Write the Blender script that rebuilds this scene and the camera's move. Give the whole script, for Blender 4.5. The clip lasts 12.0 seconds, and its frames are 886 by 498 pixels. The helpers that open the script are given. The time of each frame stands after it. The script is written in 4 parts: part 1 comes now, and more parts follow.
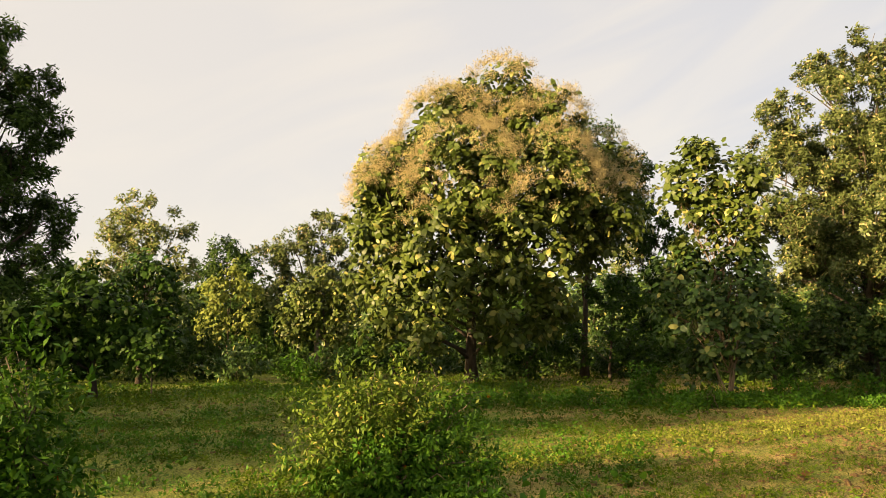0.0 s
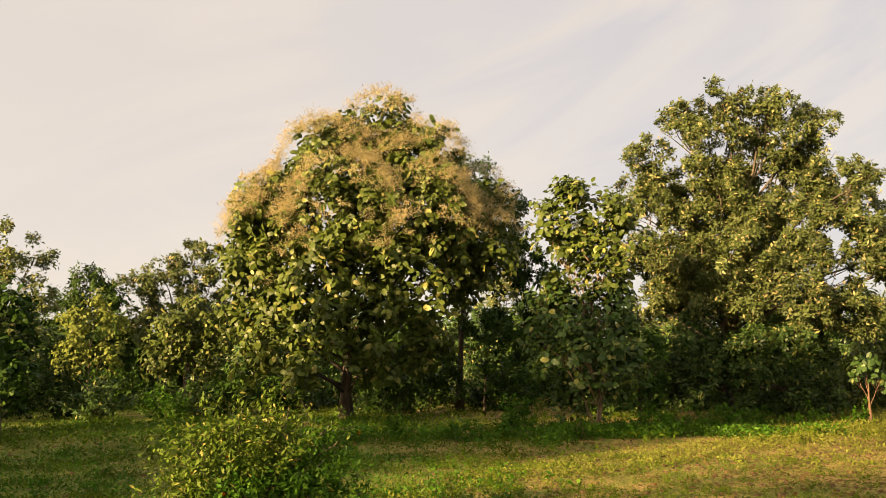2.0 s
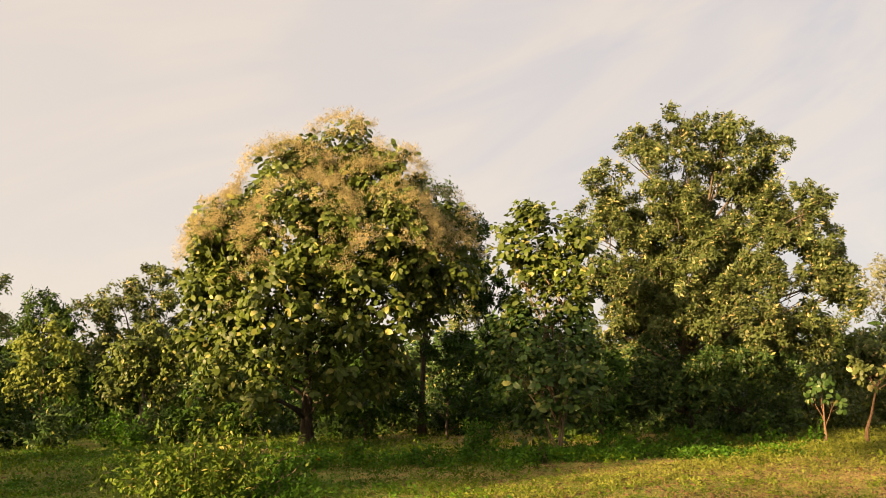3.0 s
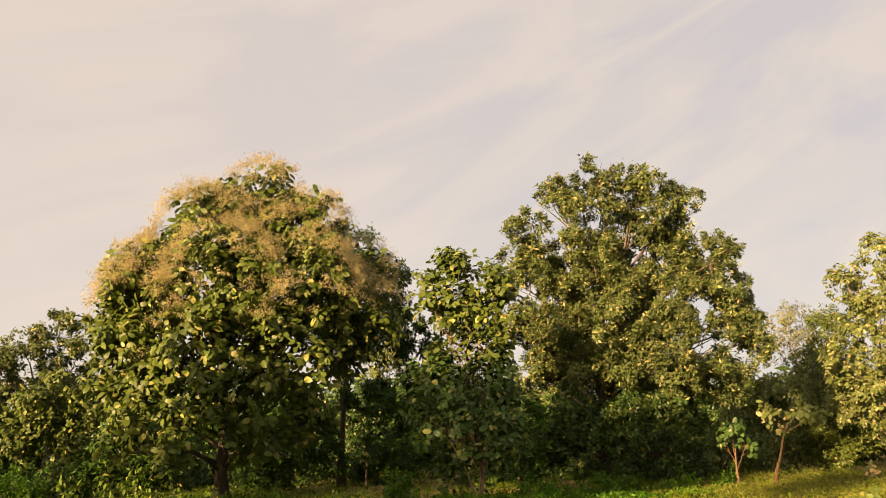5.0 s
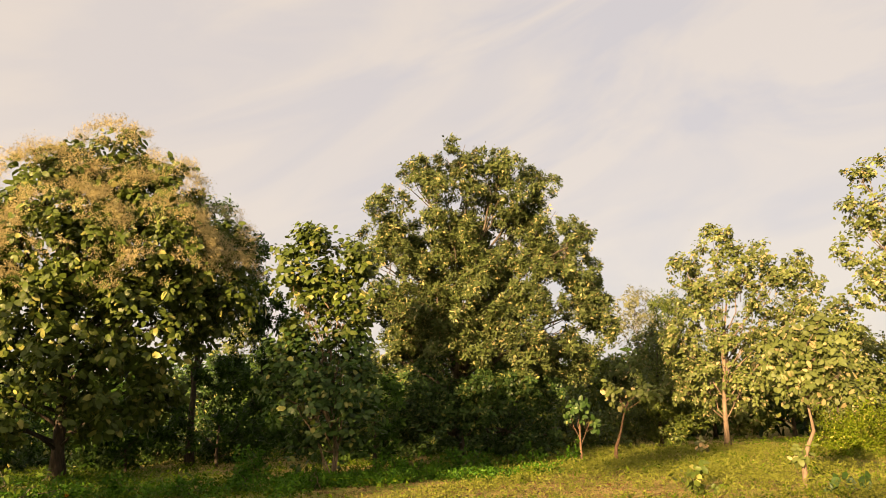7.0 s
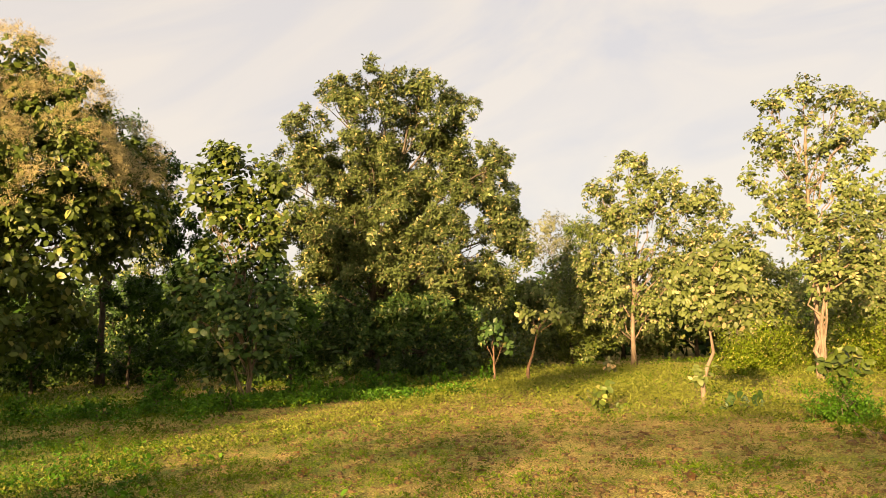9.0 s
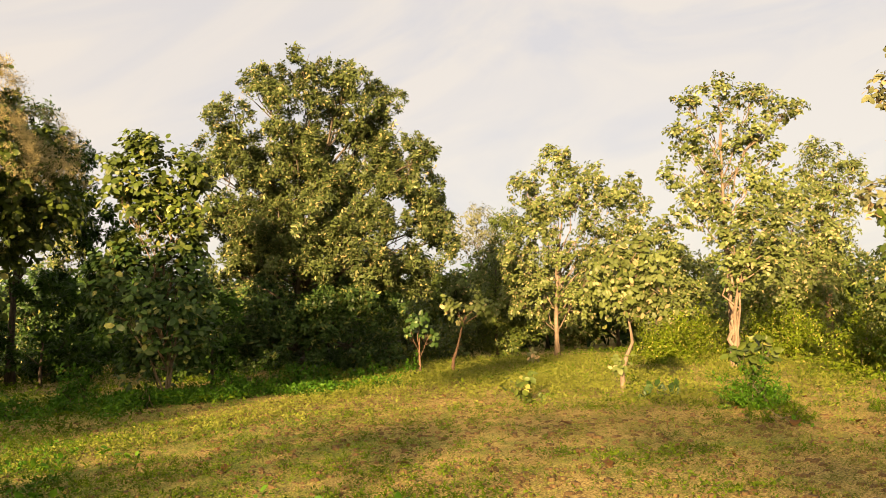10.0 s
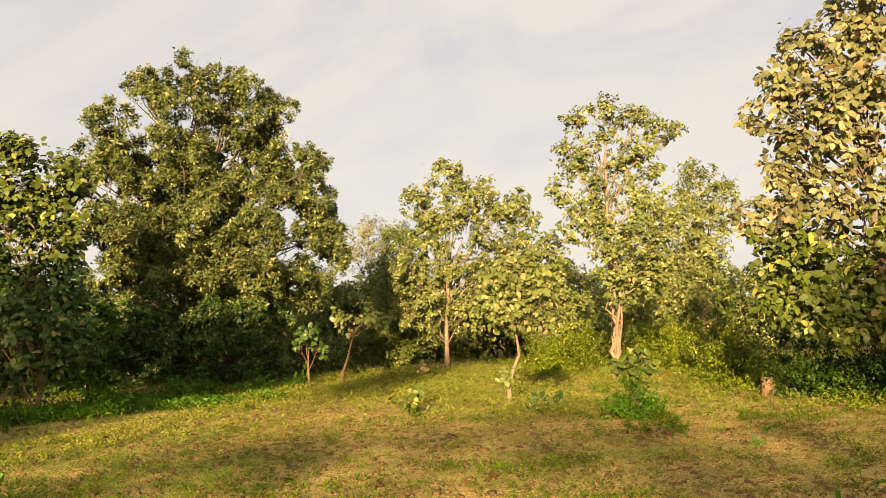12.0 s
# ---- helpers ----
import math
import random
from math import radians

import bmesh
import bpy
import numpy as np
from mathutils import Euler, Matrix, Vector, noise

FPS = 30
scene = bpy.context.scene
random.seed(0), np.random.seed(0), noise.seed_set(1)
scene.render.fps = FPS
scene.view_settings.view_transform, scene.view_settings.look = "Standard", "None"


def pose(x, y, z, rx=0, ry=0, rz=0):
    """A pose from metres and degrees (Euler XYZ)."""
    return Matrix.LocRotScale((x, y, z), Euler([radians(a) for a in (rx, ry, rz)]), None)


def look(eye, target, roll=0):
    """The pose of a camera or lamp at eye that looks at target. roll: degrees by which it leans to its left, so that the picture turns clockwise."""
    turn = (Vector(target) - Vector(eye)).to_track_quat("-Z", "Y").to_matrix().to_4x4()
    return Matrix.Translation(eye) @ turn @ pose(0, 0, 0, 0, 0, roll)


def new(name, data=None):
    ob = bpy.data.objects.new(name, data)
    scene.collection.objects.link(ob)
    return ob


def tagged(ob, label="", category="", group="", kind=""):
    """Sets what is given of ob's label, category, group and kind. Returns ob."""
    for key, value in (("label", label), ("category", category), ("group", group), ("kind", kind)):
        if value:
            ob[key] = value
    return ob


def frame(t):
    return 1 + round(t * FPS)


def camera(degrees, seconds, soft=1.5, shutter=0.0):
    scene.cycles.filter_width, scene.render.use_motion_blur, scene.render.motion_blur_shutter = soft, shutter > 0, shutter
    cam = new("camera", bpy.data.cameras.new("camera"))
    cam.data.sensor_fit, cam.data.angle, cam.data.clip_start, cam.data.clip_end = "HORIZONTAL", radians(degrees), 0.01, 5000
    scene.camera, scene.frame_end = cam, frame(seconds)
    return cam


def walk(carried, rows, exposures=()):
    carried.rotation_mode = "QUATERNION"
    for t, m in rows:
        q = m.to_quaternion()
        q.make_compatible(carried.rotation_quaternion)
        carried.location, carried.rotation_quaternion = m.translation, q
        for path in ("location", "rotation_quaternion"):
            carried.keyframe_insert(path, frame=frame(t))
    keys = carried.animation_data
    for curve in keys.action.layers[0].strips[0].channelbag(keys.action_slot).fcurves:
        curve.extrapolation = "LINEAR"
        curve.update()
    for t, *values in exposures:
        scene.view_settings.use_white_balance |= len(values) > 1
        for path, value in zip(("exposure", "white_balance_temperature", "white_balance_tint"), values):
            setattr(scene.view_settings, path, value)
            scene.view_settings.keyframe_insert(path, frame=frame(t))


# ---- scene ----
cam = camera(56.1, 12.0, soft=0.5)
# seconds, eye x y z, heading (left +), tilt up, lean to the right
ROWS = [
    (0.0, 0.000, 0.000, 1.600, 0.00, 6.15, 0.00),
    (0.5, 0.020, 0.030, 1.609, -2.86, 6.51, 0.32),
    (1.0, 0.039, -0.010, 1.622, -4.97, 6.95, 0.29),
    (1.5, 0.042, -0.012, 1.623, -6.78, 7.64, 0.15),
    (2.0, 0.053, -0.010, 1.626, -8.39, 8.34, 0.21),
    (2.5, 0.064, 0.000, 1.625, -9.81, 9.08, 0.45),
    (3.0, 0.077, -0.014, 1.631, -11.03, 9.94, 0.75),
    (3.2, 0.078, -0.015, 1.632, -11.54, 10.35, 0.91),
    (4.8, 0.088, -0.023, 1.644, -15.96, 12.81, 1.47),
    (5.0, 0.089, -0.024, 1.645, -16.56, 13.01, 1.51),
    (5.5, 0.096, -0.013, 1.640, -18.50, 13.26, 1.47),
    (6.0, 0.111, 0.001, 1.630, -21.28, 12.98, 1.53),
    (6.5, 0.115, 0.025, 1.620, -24.08, 12.51, 1.58),
    (7.0, 0.125, 0.030, 1.641, -26.25, 11.26, 1.57),
    (7.2, 0.138, 0.037, 1.645, -26.63, 10.75, 1.51),
    (8.8, 0.245, 0.090, 1.674, -30.56, 6.04, 1.42),
    (9.0, 0.254, 0.089, 1.675, -31.63, 5.77, 1.52),
    (9.5, 0.285, 0.082, 1.677, -34.36, 5.32, 1.83),
    (10.0, 0.308, 0.067, 1.675, -36.64, 5.09, 2.05),
    (10.5, 0.332, 0.055, 1.675, -38.72, 5.04, 2.20),
    (11.0, 0.347, 0.043, 1.687, -40.75, 5.07, 2.23),
    (11.5, 0.343, 0.038, 1.695, -42.46, 5.27, 2.13),
    (12.0, 0.340, 0.027, 1.699, -44.07, 5.63, 2.01),
]
walk(cam, [(t, pose(x, y, z, 0, 0, yaw) @ pose(0, 0, 0, 90 + tilt) @ pose(0, 0, 0, 0, 0, -lean))
           for t, x, y, z, yaw, tilt, lean in ROWS],
     exposures=[(0.0, 2.36, 6600, 10), (1.0, 2.28, 6750, 12), (3.0, 2.22, 6950, 14), (5.0, 2.12, 7150, 16), (7.0, 2.20, 7050, 15), (9.0, 2.36, 6950, 12), (12.0, 2.29, 6950, 12)])

# ---- light: a low evening sun from the left, a thin bright veil of cloud ----
SUN_ELEV, SUN_WAY = 15.0, 36.0     # degrees up; the way the light runs, from +x towards +y
sun_to = Vector((math.cos(radians(SUN_WAY)) * math.cos(radians(SUN_ELEV)), math.sin(radians(SUN_WAY)) * math.cos(radians(SUN_ELEV)), -math.sin(radians(SUN_ELEV))))
sun = new("sun", bpy.data.lights.new("sun", "SUN"))
sun.data.energy, sun.data.angle, sun.data.color = 5.0, radians(0.9), (1.0, 0.69, 0.36)
sun.matrix_world = look((0, 0, 60), Vector((0, 0, 60)) + sun_to)

world = bpy.data.worlds.new("evening_sky")
scene.world = world
world.use_nodes = True
wn, wl = world.node_tree.nodes, world.node_tree.links
wn.clear()


def wnode(kind, **values):
    n = wn.new(kind)
    for k, v in values.items():
        n.inputs[k].default_value = v
    return n


sky = wn.new("ShaderNodeTexSky")
sky.sky_type, sky.sun_disc = "NISHITA", False
sky.sun_elevation = radians(SUN_ELEV)
sky.sun_rotation = math.atan2(-sun_to.x, -sun_to.y)
coord = wn.new("ShaderNodeTexCoord")
stretch = wn.new("ShaderNodeMapping")
stretch.vector_type = "TEXTURE"
stretch.inputs["Rotation"].default_value = (0, radians(-19), radians(-22))
stretch.inputs["Scale"].default_value = (0.8, 0.5, 0.21)
wl.new(coord.outputs["Generated"], stretch.inputs["Vector"])
cloud = wnode("ShaderNodeTexNoise", Scale=1.9, Detail=5.0, Roughness=0.52, Distortion=1.1)
wl.new(stretch.outputs[0], cloud.inputs["Vector"])
cover = wn.new("ShaderNodeMapRange")
cover.inputs["From Min"].default_value, cover.inputs["From Max"].default_value = 0.38, 0.56
cover.inputs["To Min"].default_value, cover.inputs["To Max"].default_value = 0.0, 1.0
wl.new(cloud.outputs[0], cover.inputs["Value"])
# the veil: warmer towards the sun, greyer away from it
side = wn.new("ShaderNodeVectorMath")
side.operation = "DOT_PRODUCT"
side.inputs[1].default_value = (-0.80, 0.60, 0.0)
wl.new(coord.outputs["Generated"], side.inputs[0])
warm = wn.new("ShaderNodeMapRange")
warm.inputs["From Min"].default_value, warm.inputs["From Max"].default_value = 0.1, 0.85
wl.new(side.outputs["Value"], warm.inputs["Value"])
veil = wn.new("ShaderNodeMix")
veil.data_type = "RGBA"
veil.inputs[6].default_value, veil.inputs[7].default_value = (0.80, 0.745, 0.68, 1), (0.84, 0.765, 0.675, 1)
wl.new(warm.outputs[0], veil.inputs[0])
gap = wn.new("ShaderNodeMix")
gap.data_type = "RGBA"
gap.inputs[6].default_value, gap.inputs[7].default_value = (0.675, 0.66, 0.675, 1), (0.81, 0.745, 0.67, 1)
wl.new(warm.outputs[0], gap.inputs[0])
tone = wn.new("ShaderNodeMix")
tone.data_type = "RGBA"
wl.new(cover.outputs[0], tone.inputs[0])
wl.new(gap.outputs[2], tone.inputs[6])
wl.new(veil.outputs[2], tone.inputs[7])
bg_sky, bg_veil = wnode("ShaderNodeBackground", Strength=0.0045), wnode("ShaderNodeBackground", Strength=0.193)
wl.new(sky.outputs[0], bg_sky.inputs["Color"])
amber = wn.new("ShaderNodeMix")
amber.data_type, amber.blend_type = "RGBA", "MULTIPLY"
amber.inputs[7].default_value = (1.0, 0.86, 0.58, 1)
wl.new(tone.outputs[2], amber.inputs[6])
wl.new(amber.outputs[2], bg_veil.inputs["Color"])
both, out = wn.new("ShaderNodeAddShader"), wn.new("ShaderNodeOutputWorld")
# the veil glows round the sun
glow_dot, glow_rise, glow = wn.new("ShaderNodeVectorMath"), wn.new("ShaderNodeMapRange"), wn.new("ShaderNodeMath")
glow_dot.operation, glow.operation = "DOT_PRODUCT", "MULTIPLY"
glow_dot.inputs[1].default_value = tuple(-sun_to)
glow_rise.interpolation_type = "SMOOTHSTEP"
glow_rise.inputs["From Min"].default_value, glow_rise.inputs["From Max"].default_value = 0.15, 1.0
glow_rise.inputs["To Min"].default_value, glow_rise.inputs["To Max"].default_value = 1.0, 2.6
glow.inputs[1].default_value = 0.193
wl.new(coord.outputs["Generated"], glow_dot.inputs[0])
wl.new(glow_dot.outputs["Value"], glow_rise.inputs["Value"])
near_sun = wn.new("ShaderNodeMapRange")
near_sun.inputs["From Min"].default_value, near_sun.inputs["From Max"].default_value = 1.0, 2.6
wl.new(glow_rise.outputs[0], near_sun.inputs["Value"])
wl.new(near_sun.outputs[0], amber.inputs[0])
wl.new(glow_rise.outputs[0], glow.inputs[0])
wl.new(glow.outputs[0], bg_veil.inputs["Strength"])
wl.new(bg_sky.outputs[0], both.inputs[0])
wl.new(bg_veil.outputs[0], both.inputs[1])
wl.new(both.outputs[0], out.inputs["Surface"])


# ---- materials ----
def material(name):
    m = bpy.data.materials.new(name)
    m.use_nodes = True
    n, l = m.node_tree.nodes, m.node_tree.links
    return m, n, l, n["Principled BSDF"]


def ramp(n, stops):
    r = n.new("ShaderNodeValToRGB")
    e = r.color_ramp.elements
    while len(e) < len(stops):
        e.new(0.5)
    for q, (at, c) in zip(e, stops):
        q.position, q.color = at, (*c, 1)
    return r


def leaf_material(name, dark, mid, light, dry=None, dry_from=0.93, rough=0.55, through_light=0.3, gloss=0.2):
    """Leaves: each blade its own tone, drifting over the crown, with light shining through."""
    dark, mid, light = [(0.575 * c[0], 0.69 * c[1], 0.70 * c[2]) for c in (dark, mid, light)]
    m, n, l, p = material(name)
    geo, info = n.new("ShaderNodeNewGeometry"), n.new("ShaderNodeObjectInfo")
    add = n.new("ShaderNodeMath")
    add.operation = "ADD"
    l.new(geo.outputs["Random Per Island"], add.inputs[0])
    l.new(info.outputs["Random"], add.inputs[1])
    fract = n.new("ShaderNodeMath")
    fract.operation = "FRACT"
    l.new(add.outputs[0], fract.inputs[0])
    mean = [0.25 * a + 0.45 * b + 0.3 * c for a, b, c in zip(dark, mid, light)]
    dark, mid, light = [tuple(0.45 * v + 0.55 * m for v, m in zip(c, mean)) for c in (dark, mid, light)]
    stops = [(0.0, dark), (0.5, mid), (0.9, light)]
    if dry:
        stops = [(0.0, dark), (0.5, mid), (dry_from - 0.06, light), (dry_from, dry)]
    r = ramp(n, stops)
    l.new(fract.outputs[0], r.inputs[0])
    drift = n.new("ShaderNodeTexNoise")
    drift.inputs["Scale"].default_value, drift.inputs["Detail"].default_value = 0.9, 3.0
    l.new(geo.outputs["Position"], drift.inputs["Vector"])
    hsv = n.new("ShaderNodeHueSaturation")
    spread = n.new("ShaderNodeMapRange")
    spread.inputs["From Min"].default_value, spread.inputs["From Max"].default_value = 0.3, 0.7
    spread.inputs["To Min"].default_value, spread.inputs["To Max"].default_value = 0.66, 1.22
    hsv.inputs["Saturation"].default_value = 1.14
    l.new(drift.outputs[0], spread.inputs["Value"])
    l.new(spread.outputs[0], hsv.inputs["Value"])
    l.new(r.outputs[0], hsv.inputs["Color"])
    # fine veins and specks
    vein = n.new("ShaderNodeTexNoise")
    vein.inputs["Scale"].default_value, vein.inputs["Detail"].default_value = 40.0, 2.0
    l.new(geo.outputs["Position"], vein.inputs["Vector"])
    bump = n.new("ShaderNodeBump")
    bump.inputs["Strength"].default_value, bump.inputs["Distance"].default_value = 0.25, 0.01
    l.new(vein.outputs[0], bump.inputs["Height"])
    l.new(bump.outputs[0], p.inputs["Normal"])
    l.new(hsv.outputs[0], p.inputs["Base Color"])
    p.inputs["Roughness"].default_value, p.inputs["Specular IOR Level"].default_value = rough, 0.4 * gloss
    tr, mix = n.new("ShaderNodeBsdfTranslucent"), n.new("ShaderNodeMixShader")
    mix.inputs[0].default_value = through_light
    l.new(hsv.outputs[0], tr.inputs["Color"])
    l.new(p.outputs[0], mix.inputs[1])
    l.new(tr.outputs[0], mix.inputs[2])
    l.new(mix.outputs[0], n["Material Output"].inputs["Surface"])
    return m


def bark_material(name, dark, light, scale=6.0, rough=0.9):
    m, n, l, p = material(name)
    geo = n.new("ShaderNodeNewGeometry")
    mp = n.new("ShaderNodeMapping")
    mp.inputs["Scale"].default_value = (1, 1, 0.22)
    l.new(geo.outputs["Position"], mp.inputs["Vector"])
    a, b = n.new("ShaderNodeTexNoise"), n.new("ShaderNodeTexNoise")
    a.inputs["Scale"].default_value, a.inputs["Detail"].default_value = scale * 4, 6.0
    b.inputs["Scale"].default_value, b.inputs["Detail"].default_value = scale * 0.4, 3.0
    l.new(mp.outputs[0], a.inputs["Vector"])
    l.new(geo.outputs["Position"], b.inputs["Vector"])
    s = n.new("ShaderNodeMath")
    s.operation = "MULTIPLY_ADD"
    s.inputs[1].default_value = 0.6
    l.new(a.outputs[0], s.inputs[0])
    h = n.new("ShaderNodeMath")
    h.operation = "MULTIPLY"
    h.inputs[1].default_value = 0.4
    l.new(b.outputs[0], h.inputs[0])
    l.new(h.outputs[0], s.inputs[2])
    r = ramp(n, [(0.34, dark), (0.66, light)])
    l.new(s.outputs[0], r.inputs[0])
    l.new(r.outputs[0], p.inputs["Base Color"])
    bump = n.new("ShaderNodeBump")
    bump.inputs["Strength"].default_value, bump.inputs["Distance"].default_value = 0.8, 0.03
    l.new(a.outputs[0], bump.inputs["Height"])
    l.new(bump.outputs[0], p.inputs["Normal"])
    p.inputs["Roughness"].default_value, p.inputs["Specular IOR Level"].default_value = rough, 0.15
    return m


TEAK = leaf_material("teak_leaf", (0.028, 0.044, 0.010), (0.098, 0.118, 0.026), (0.235, 0.240, 0.074), (0.24, 0.235, 0.085), 0.96, rough=0.42, gloss=0.5)
# darker copy of TEAK: shade put into the leaf colour
TEAK_DARK = leaf_material("teak_leaf_shade_tone", (0.012, 0.030, 0.008), (0.055, 0.095, 0.026), (0.185, 0.225, 0.082), (0.20, 0.21, 0.08), 0.95, rough=0.40, gloss=0.55)
# lit copy of TEAK: yellowing leaves, evening sun put into their colour
TEAK_SUNNY = leaf_material("teak_leaf_sunlit_yellow", (0.100, 0.118, 0.030), (0.218, 0.226, 0.072), (0.345, 0.322, 0.145), (0.38, 0.325, 0.18), 0.92, rough=0.45, gloss=0.5, through_light=0.42)
TEAK_DRY = leaf_material("teak_leaf_browning", (0.14, 0.138, 0.055), (0.285, 0.252, 0.127), (0.39, 0.33, 0.195), (0.42, 0.32, 0.20), 0.85, rough=0.5, gloss=0.4, through_light=0.42)
# brighter weed leaf with the low sun put into its colour
SUNWEED = leaf_material("weed_leaf_sun_tint", (0.165, 0.165, 0.032), (0.262, 0.240, 0.062), (0.345, 0.305, 0.094), through_light=0.4)
YELLOW = leaf_material("yellow_leaf", (0.150, 0.165, 0.036), (0.240, 0.240, 0.065), (0.310, 0.295, 0.105))
NARROW = leaf_material("narrow_leaf", (0.028, 0.044, 0.010), (0.116, 0.134, 0.040), (0.310, 0.295, 0.130), (0.34, 0.295, 0.15), 0.95, rough=0.45, gloss=0.45, through_light=0.36)
# darker copy of NARROW, the wood's shade put into its colour
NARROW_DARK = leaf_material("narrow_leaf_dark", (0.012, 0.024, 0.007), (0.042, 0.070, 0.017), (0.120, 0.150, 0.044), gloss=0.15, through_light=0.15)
# dark leaf for plants under the canopy: their shade is in the colour
SHADE = leaf_material("leaf_with_painted_shade", (0.010, 0.024, 0.006), (0.038, 0.072, 0.014), (0.120, 0.165, 0.040), rough=0.45, gloss=0.2, through_light=0.15)
FRESH = leaf_material("fresh_green_leaf", (0.017, 0.048, 0.007), (0.066, 0.148, 0.020), (0.180, 0.270, 0.052), gloss=0.35)
LANTANA = leaf_material("shrub_leaf", (0.075, 0.110, 0.014), (0.180, 0.210, 0.032), (0.290, 0.290, 0.060), (0.33, 0.30, 0.10), 0.95, gloss=0.35)
BUSH = leaf_material("bush_leaf", (0.055, 0.095, 0.014), (0.155, 0.205, 0.040), (0.28, 0.295, 0.072), (0.30, 0.28, 0.10), 0.95, gloss=0.35)
PALE = leaf_material("pale_leaf", (0.13, 0.12, 0.06), (0.22, 0.19, 0.10), (0.32, 0.27, 0.16))
WEED = leaf_material("weed_leaf", (0.028, 0.050, 0.007), (0.098, 0.138, 0.020), (0.205, 0.228, 0.042))
STUBBLE = leaf_material("dry_stubble", (0.100, 0.105, 0.024), (0.205, 0.188, 0.050), (0.320, 0.270, 0.090))
PANICLE = leaf_material("teak_flower_panicle", (0.50, 0.345, 0.18), (0.63, 0.45, 0.25), (0.72, 0.54, 0.32), rough=0.8, through_light=0.45, gloss=0.1)
FLOWER = leaf_material("orange_petal", (0.40, 0.06, 0.02), (0.50, 0.09, 0.03), (0.55, 0.15, 0.04), gloss=0.2)
DEAD = leaf_material("fallen_leaf", (0.08, 0.035, 0.015), (0.15, 0.065, 0.03), (0.22, 0.11, 0.05))
BARK = bark_material("grey_bark", (0.04, 0.032, 0.024), (0.12, 0.098, 0.072))
BARK_DARK = bark_material("dark_bark", (0.020, 0.016, 0.012), (0.062, 0.049, 0.037))
BARK_PALE = bark_material("pale_bark", (0.08, 0.058, 0.040), (0.21, 0.155, 0.108))
BARK_RED = bark_material("reddish_bark", (0.07, 0.042, 0.026), (0.17, 0.105, 0.066))


def ground_material():
    m, n, l, p = material("field_soil")
    geo = n.new("ShaderNodeNewGeometry")

    def noise_at(scale, detail, rough=0.6):
        t = n.new("ShaderNodeTexNoise")
        t.inputs["Scale"].default_value, t.inputs["Detail"].default_value, t.inputs["Roughness"].default_value = scale, detail, rough
        l.new(geo.outputs["Position"], t.inputs["Vector"])
        return t

    broad, mid, fine = noise_at(0.22, 4.0), noise_at(1.6, 5.0), noise_at(38.0, 2.5, 0.6)
    soil = ramp(n, [(0.36, (0.075, 0.052, 0.018)), (0.50, (0.225, 0.165, 0.056)), (0.64, (0.37, 0.285, 0.105))])
    moss = ramp(n, [(0.38, (0.036, 0.052, 0.009)), (0.52, (0.105, 0.130, 0.022)), (0.63, (0.20, 0.205, 0.046))])
    l.new(fine.outputs[0], soil.inputs[0])
    l.new(fine.outputs[0], moss.inputs[0])
    s = n.new("ShaderNodeMath")
    s.operation = "ADD"
    l.new(broad.outputs[0], s.inputs[0])
    l.new(mid.outputs[0], s.inputs[1])
    k = n.new("ShaderNodeMapRange")
    k.inputs["From Min"].default_value, k.inputs["From Max"].default_value = 0.86, 1.14
    # greener on the side away from the worn field
    split, grow, more = n.new("ShaderNodeSeparateXYZ"), n.new("ShaderNodeMapRange"), n.new("ShaderNodeMath")
    l.new(geo.outputs["Position"], split.inputs[0])
    grow.inputs["From Min"].default_value, grow.inputs["From Max"].default_value = -3.0, 9.0
    grow.inputs["To Min"].default_value, grow.inputs["To Max"].default_value = 0.22, -0.12
    l.new(split.outputs["X"], grow.inputs["Value"])
    more.operation = "ADD"
    l.new(s.outputs[0], more.inputs[0])
    l.new(grow.outputs[0], more.inputs[1])
    l.new(more.outputs[0], k.inputs["Value"])
    mix = n.new("ShaderNodeMix")
    mix.data_type = "RGBA"
    l.new(k.outputs[0], mix.inputs[0])
    l.new(soil.outputs[0], mix.inputs[6])
    l.new(moss.outputs[0], mix.inputs[7])
    l.new(mix.outputs[2], p.inputs["Base Color"])
    bump = n.new("ShaderNodeBump")
    bump.inputs["Strength"].default_value, bump.inputs["Distance"].default_value = 0.7, 0.025
    h = n.new("ShaderNodeMath")
    h.operation = "ADD"
    l.new(mid.outputs[0], h.inputs[0])
    l.new(fine.outputs[0], h.inputs[1])
    l.new(h.outputs[0], bump.inputs["Height"])
    l.new(bump.outputs[0], p.inputs["Normal"])
    p.inputs["Roughness"].default_value, p.inputs["Specular IOR Level"].default_value = 0.95, 0.1
    return m


SOIL = ground_material()
# darker than the soil: the clods' shadow sides put into the colour
CLOD = bark_material("earth_clod", (0.04, 0.026, 0.012), (0.14, 0.088, 0.038), 8.0)

# ---- mesh tools ----
rng = np.random.default_rng(7)


def link_mesh(name, verts, faces, mat, parent=None, smooth=False, label=""):
    me = bpy.data.meshes.new(name)
    me.from_pydata(verts, [], faces)
    me.materials.append(mat)
    if smooth:
        me.polygons.foreach_set("use_smooth", [True] * len(me.polygons))
    ob = new(name, me)
    ob.parent = parent
    return tagged(ob, label) if label else ob


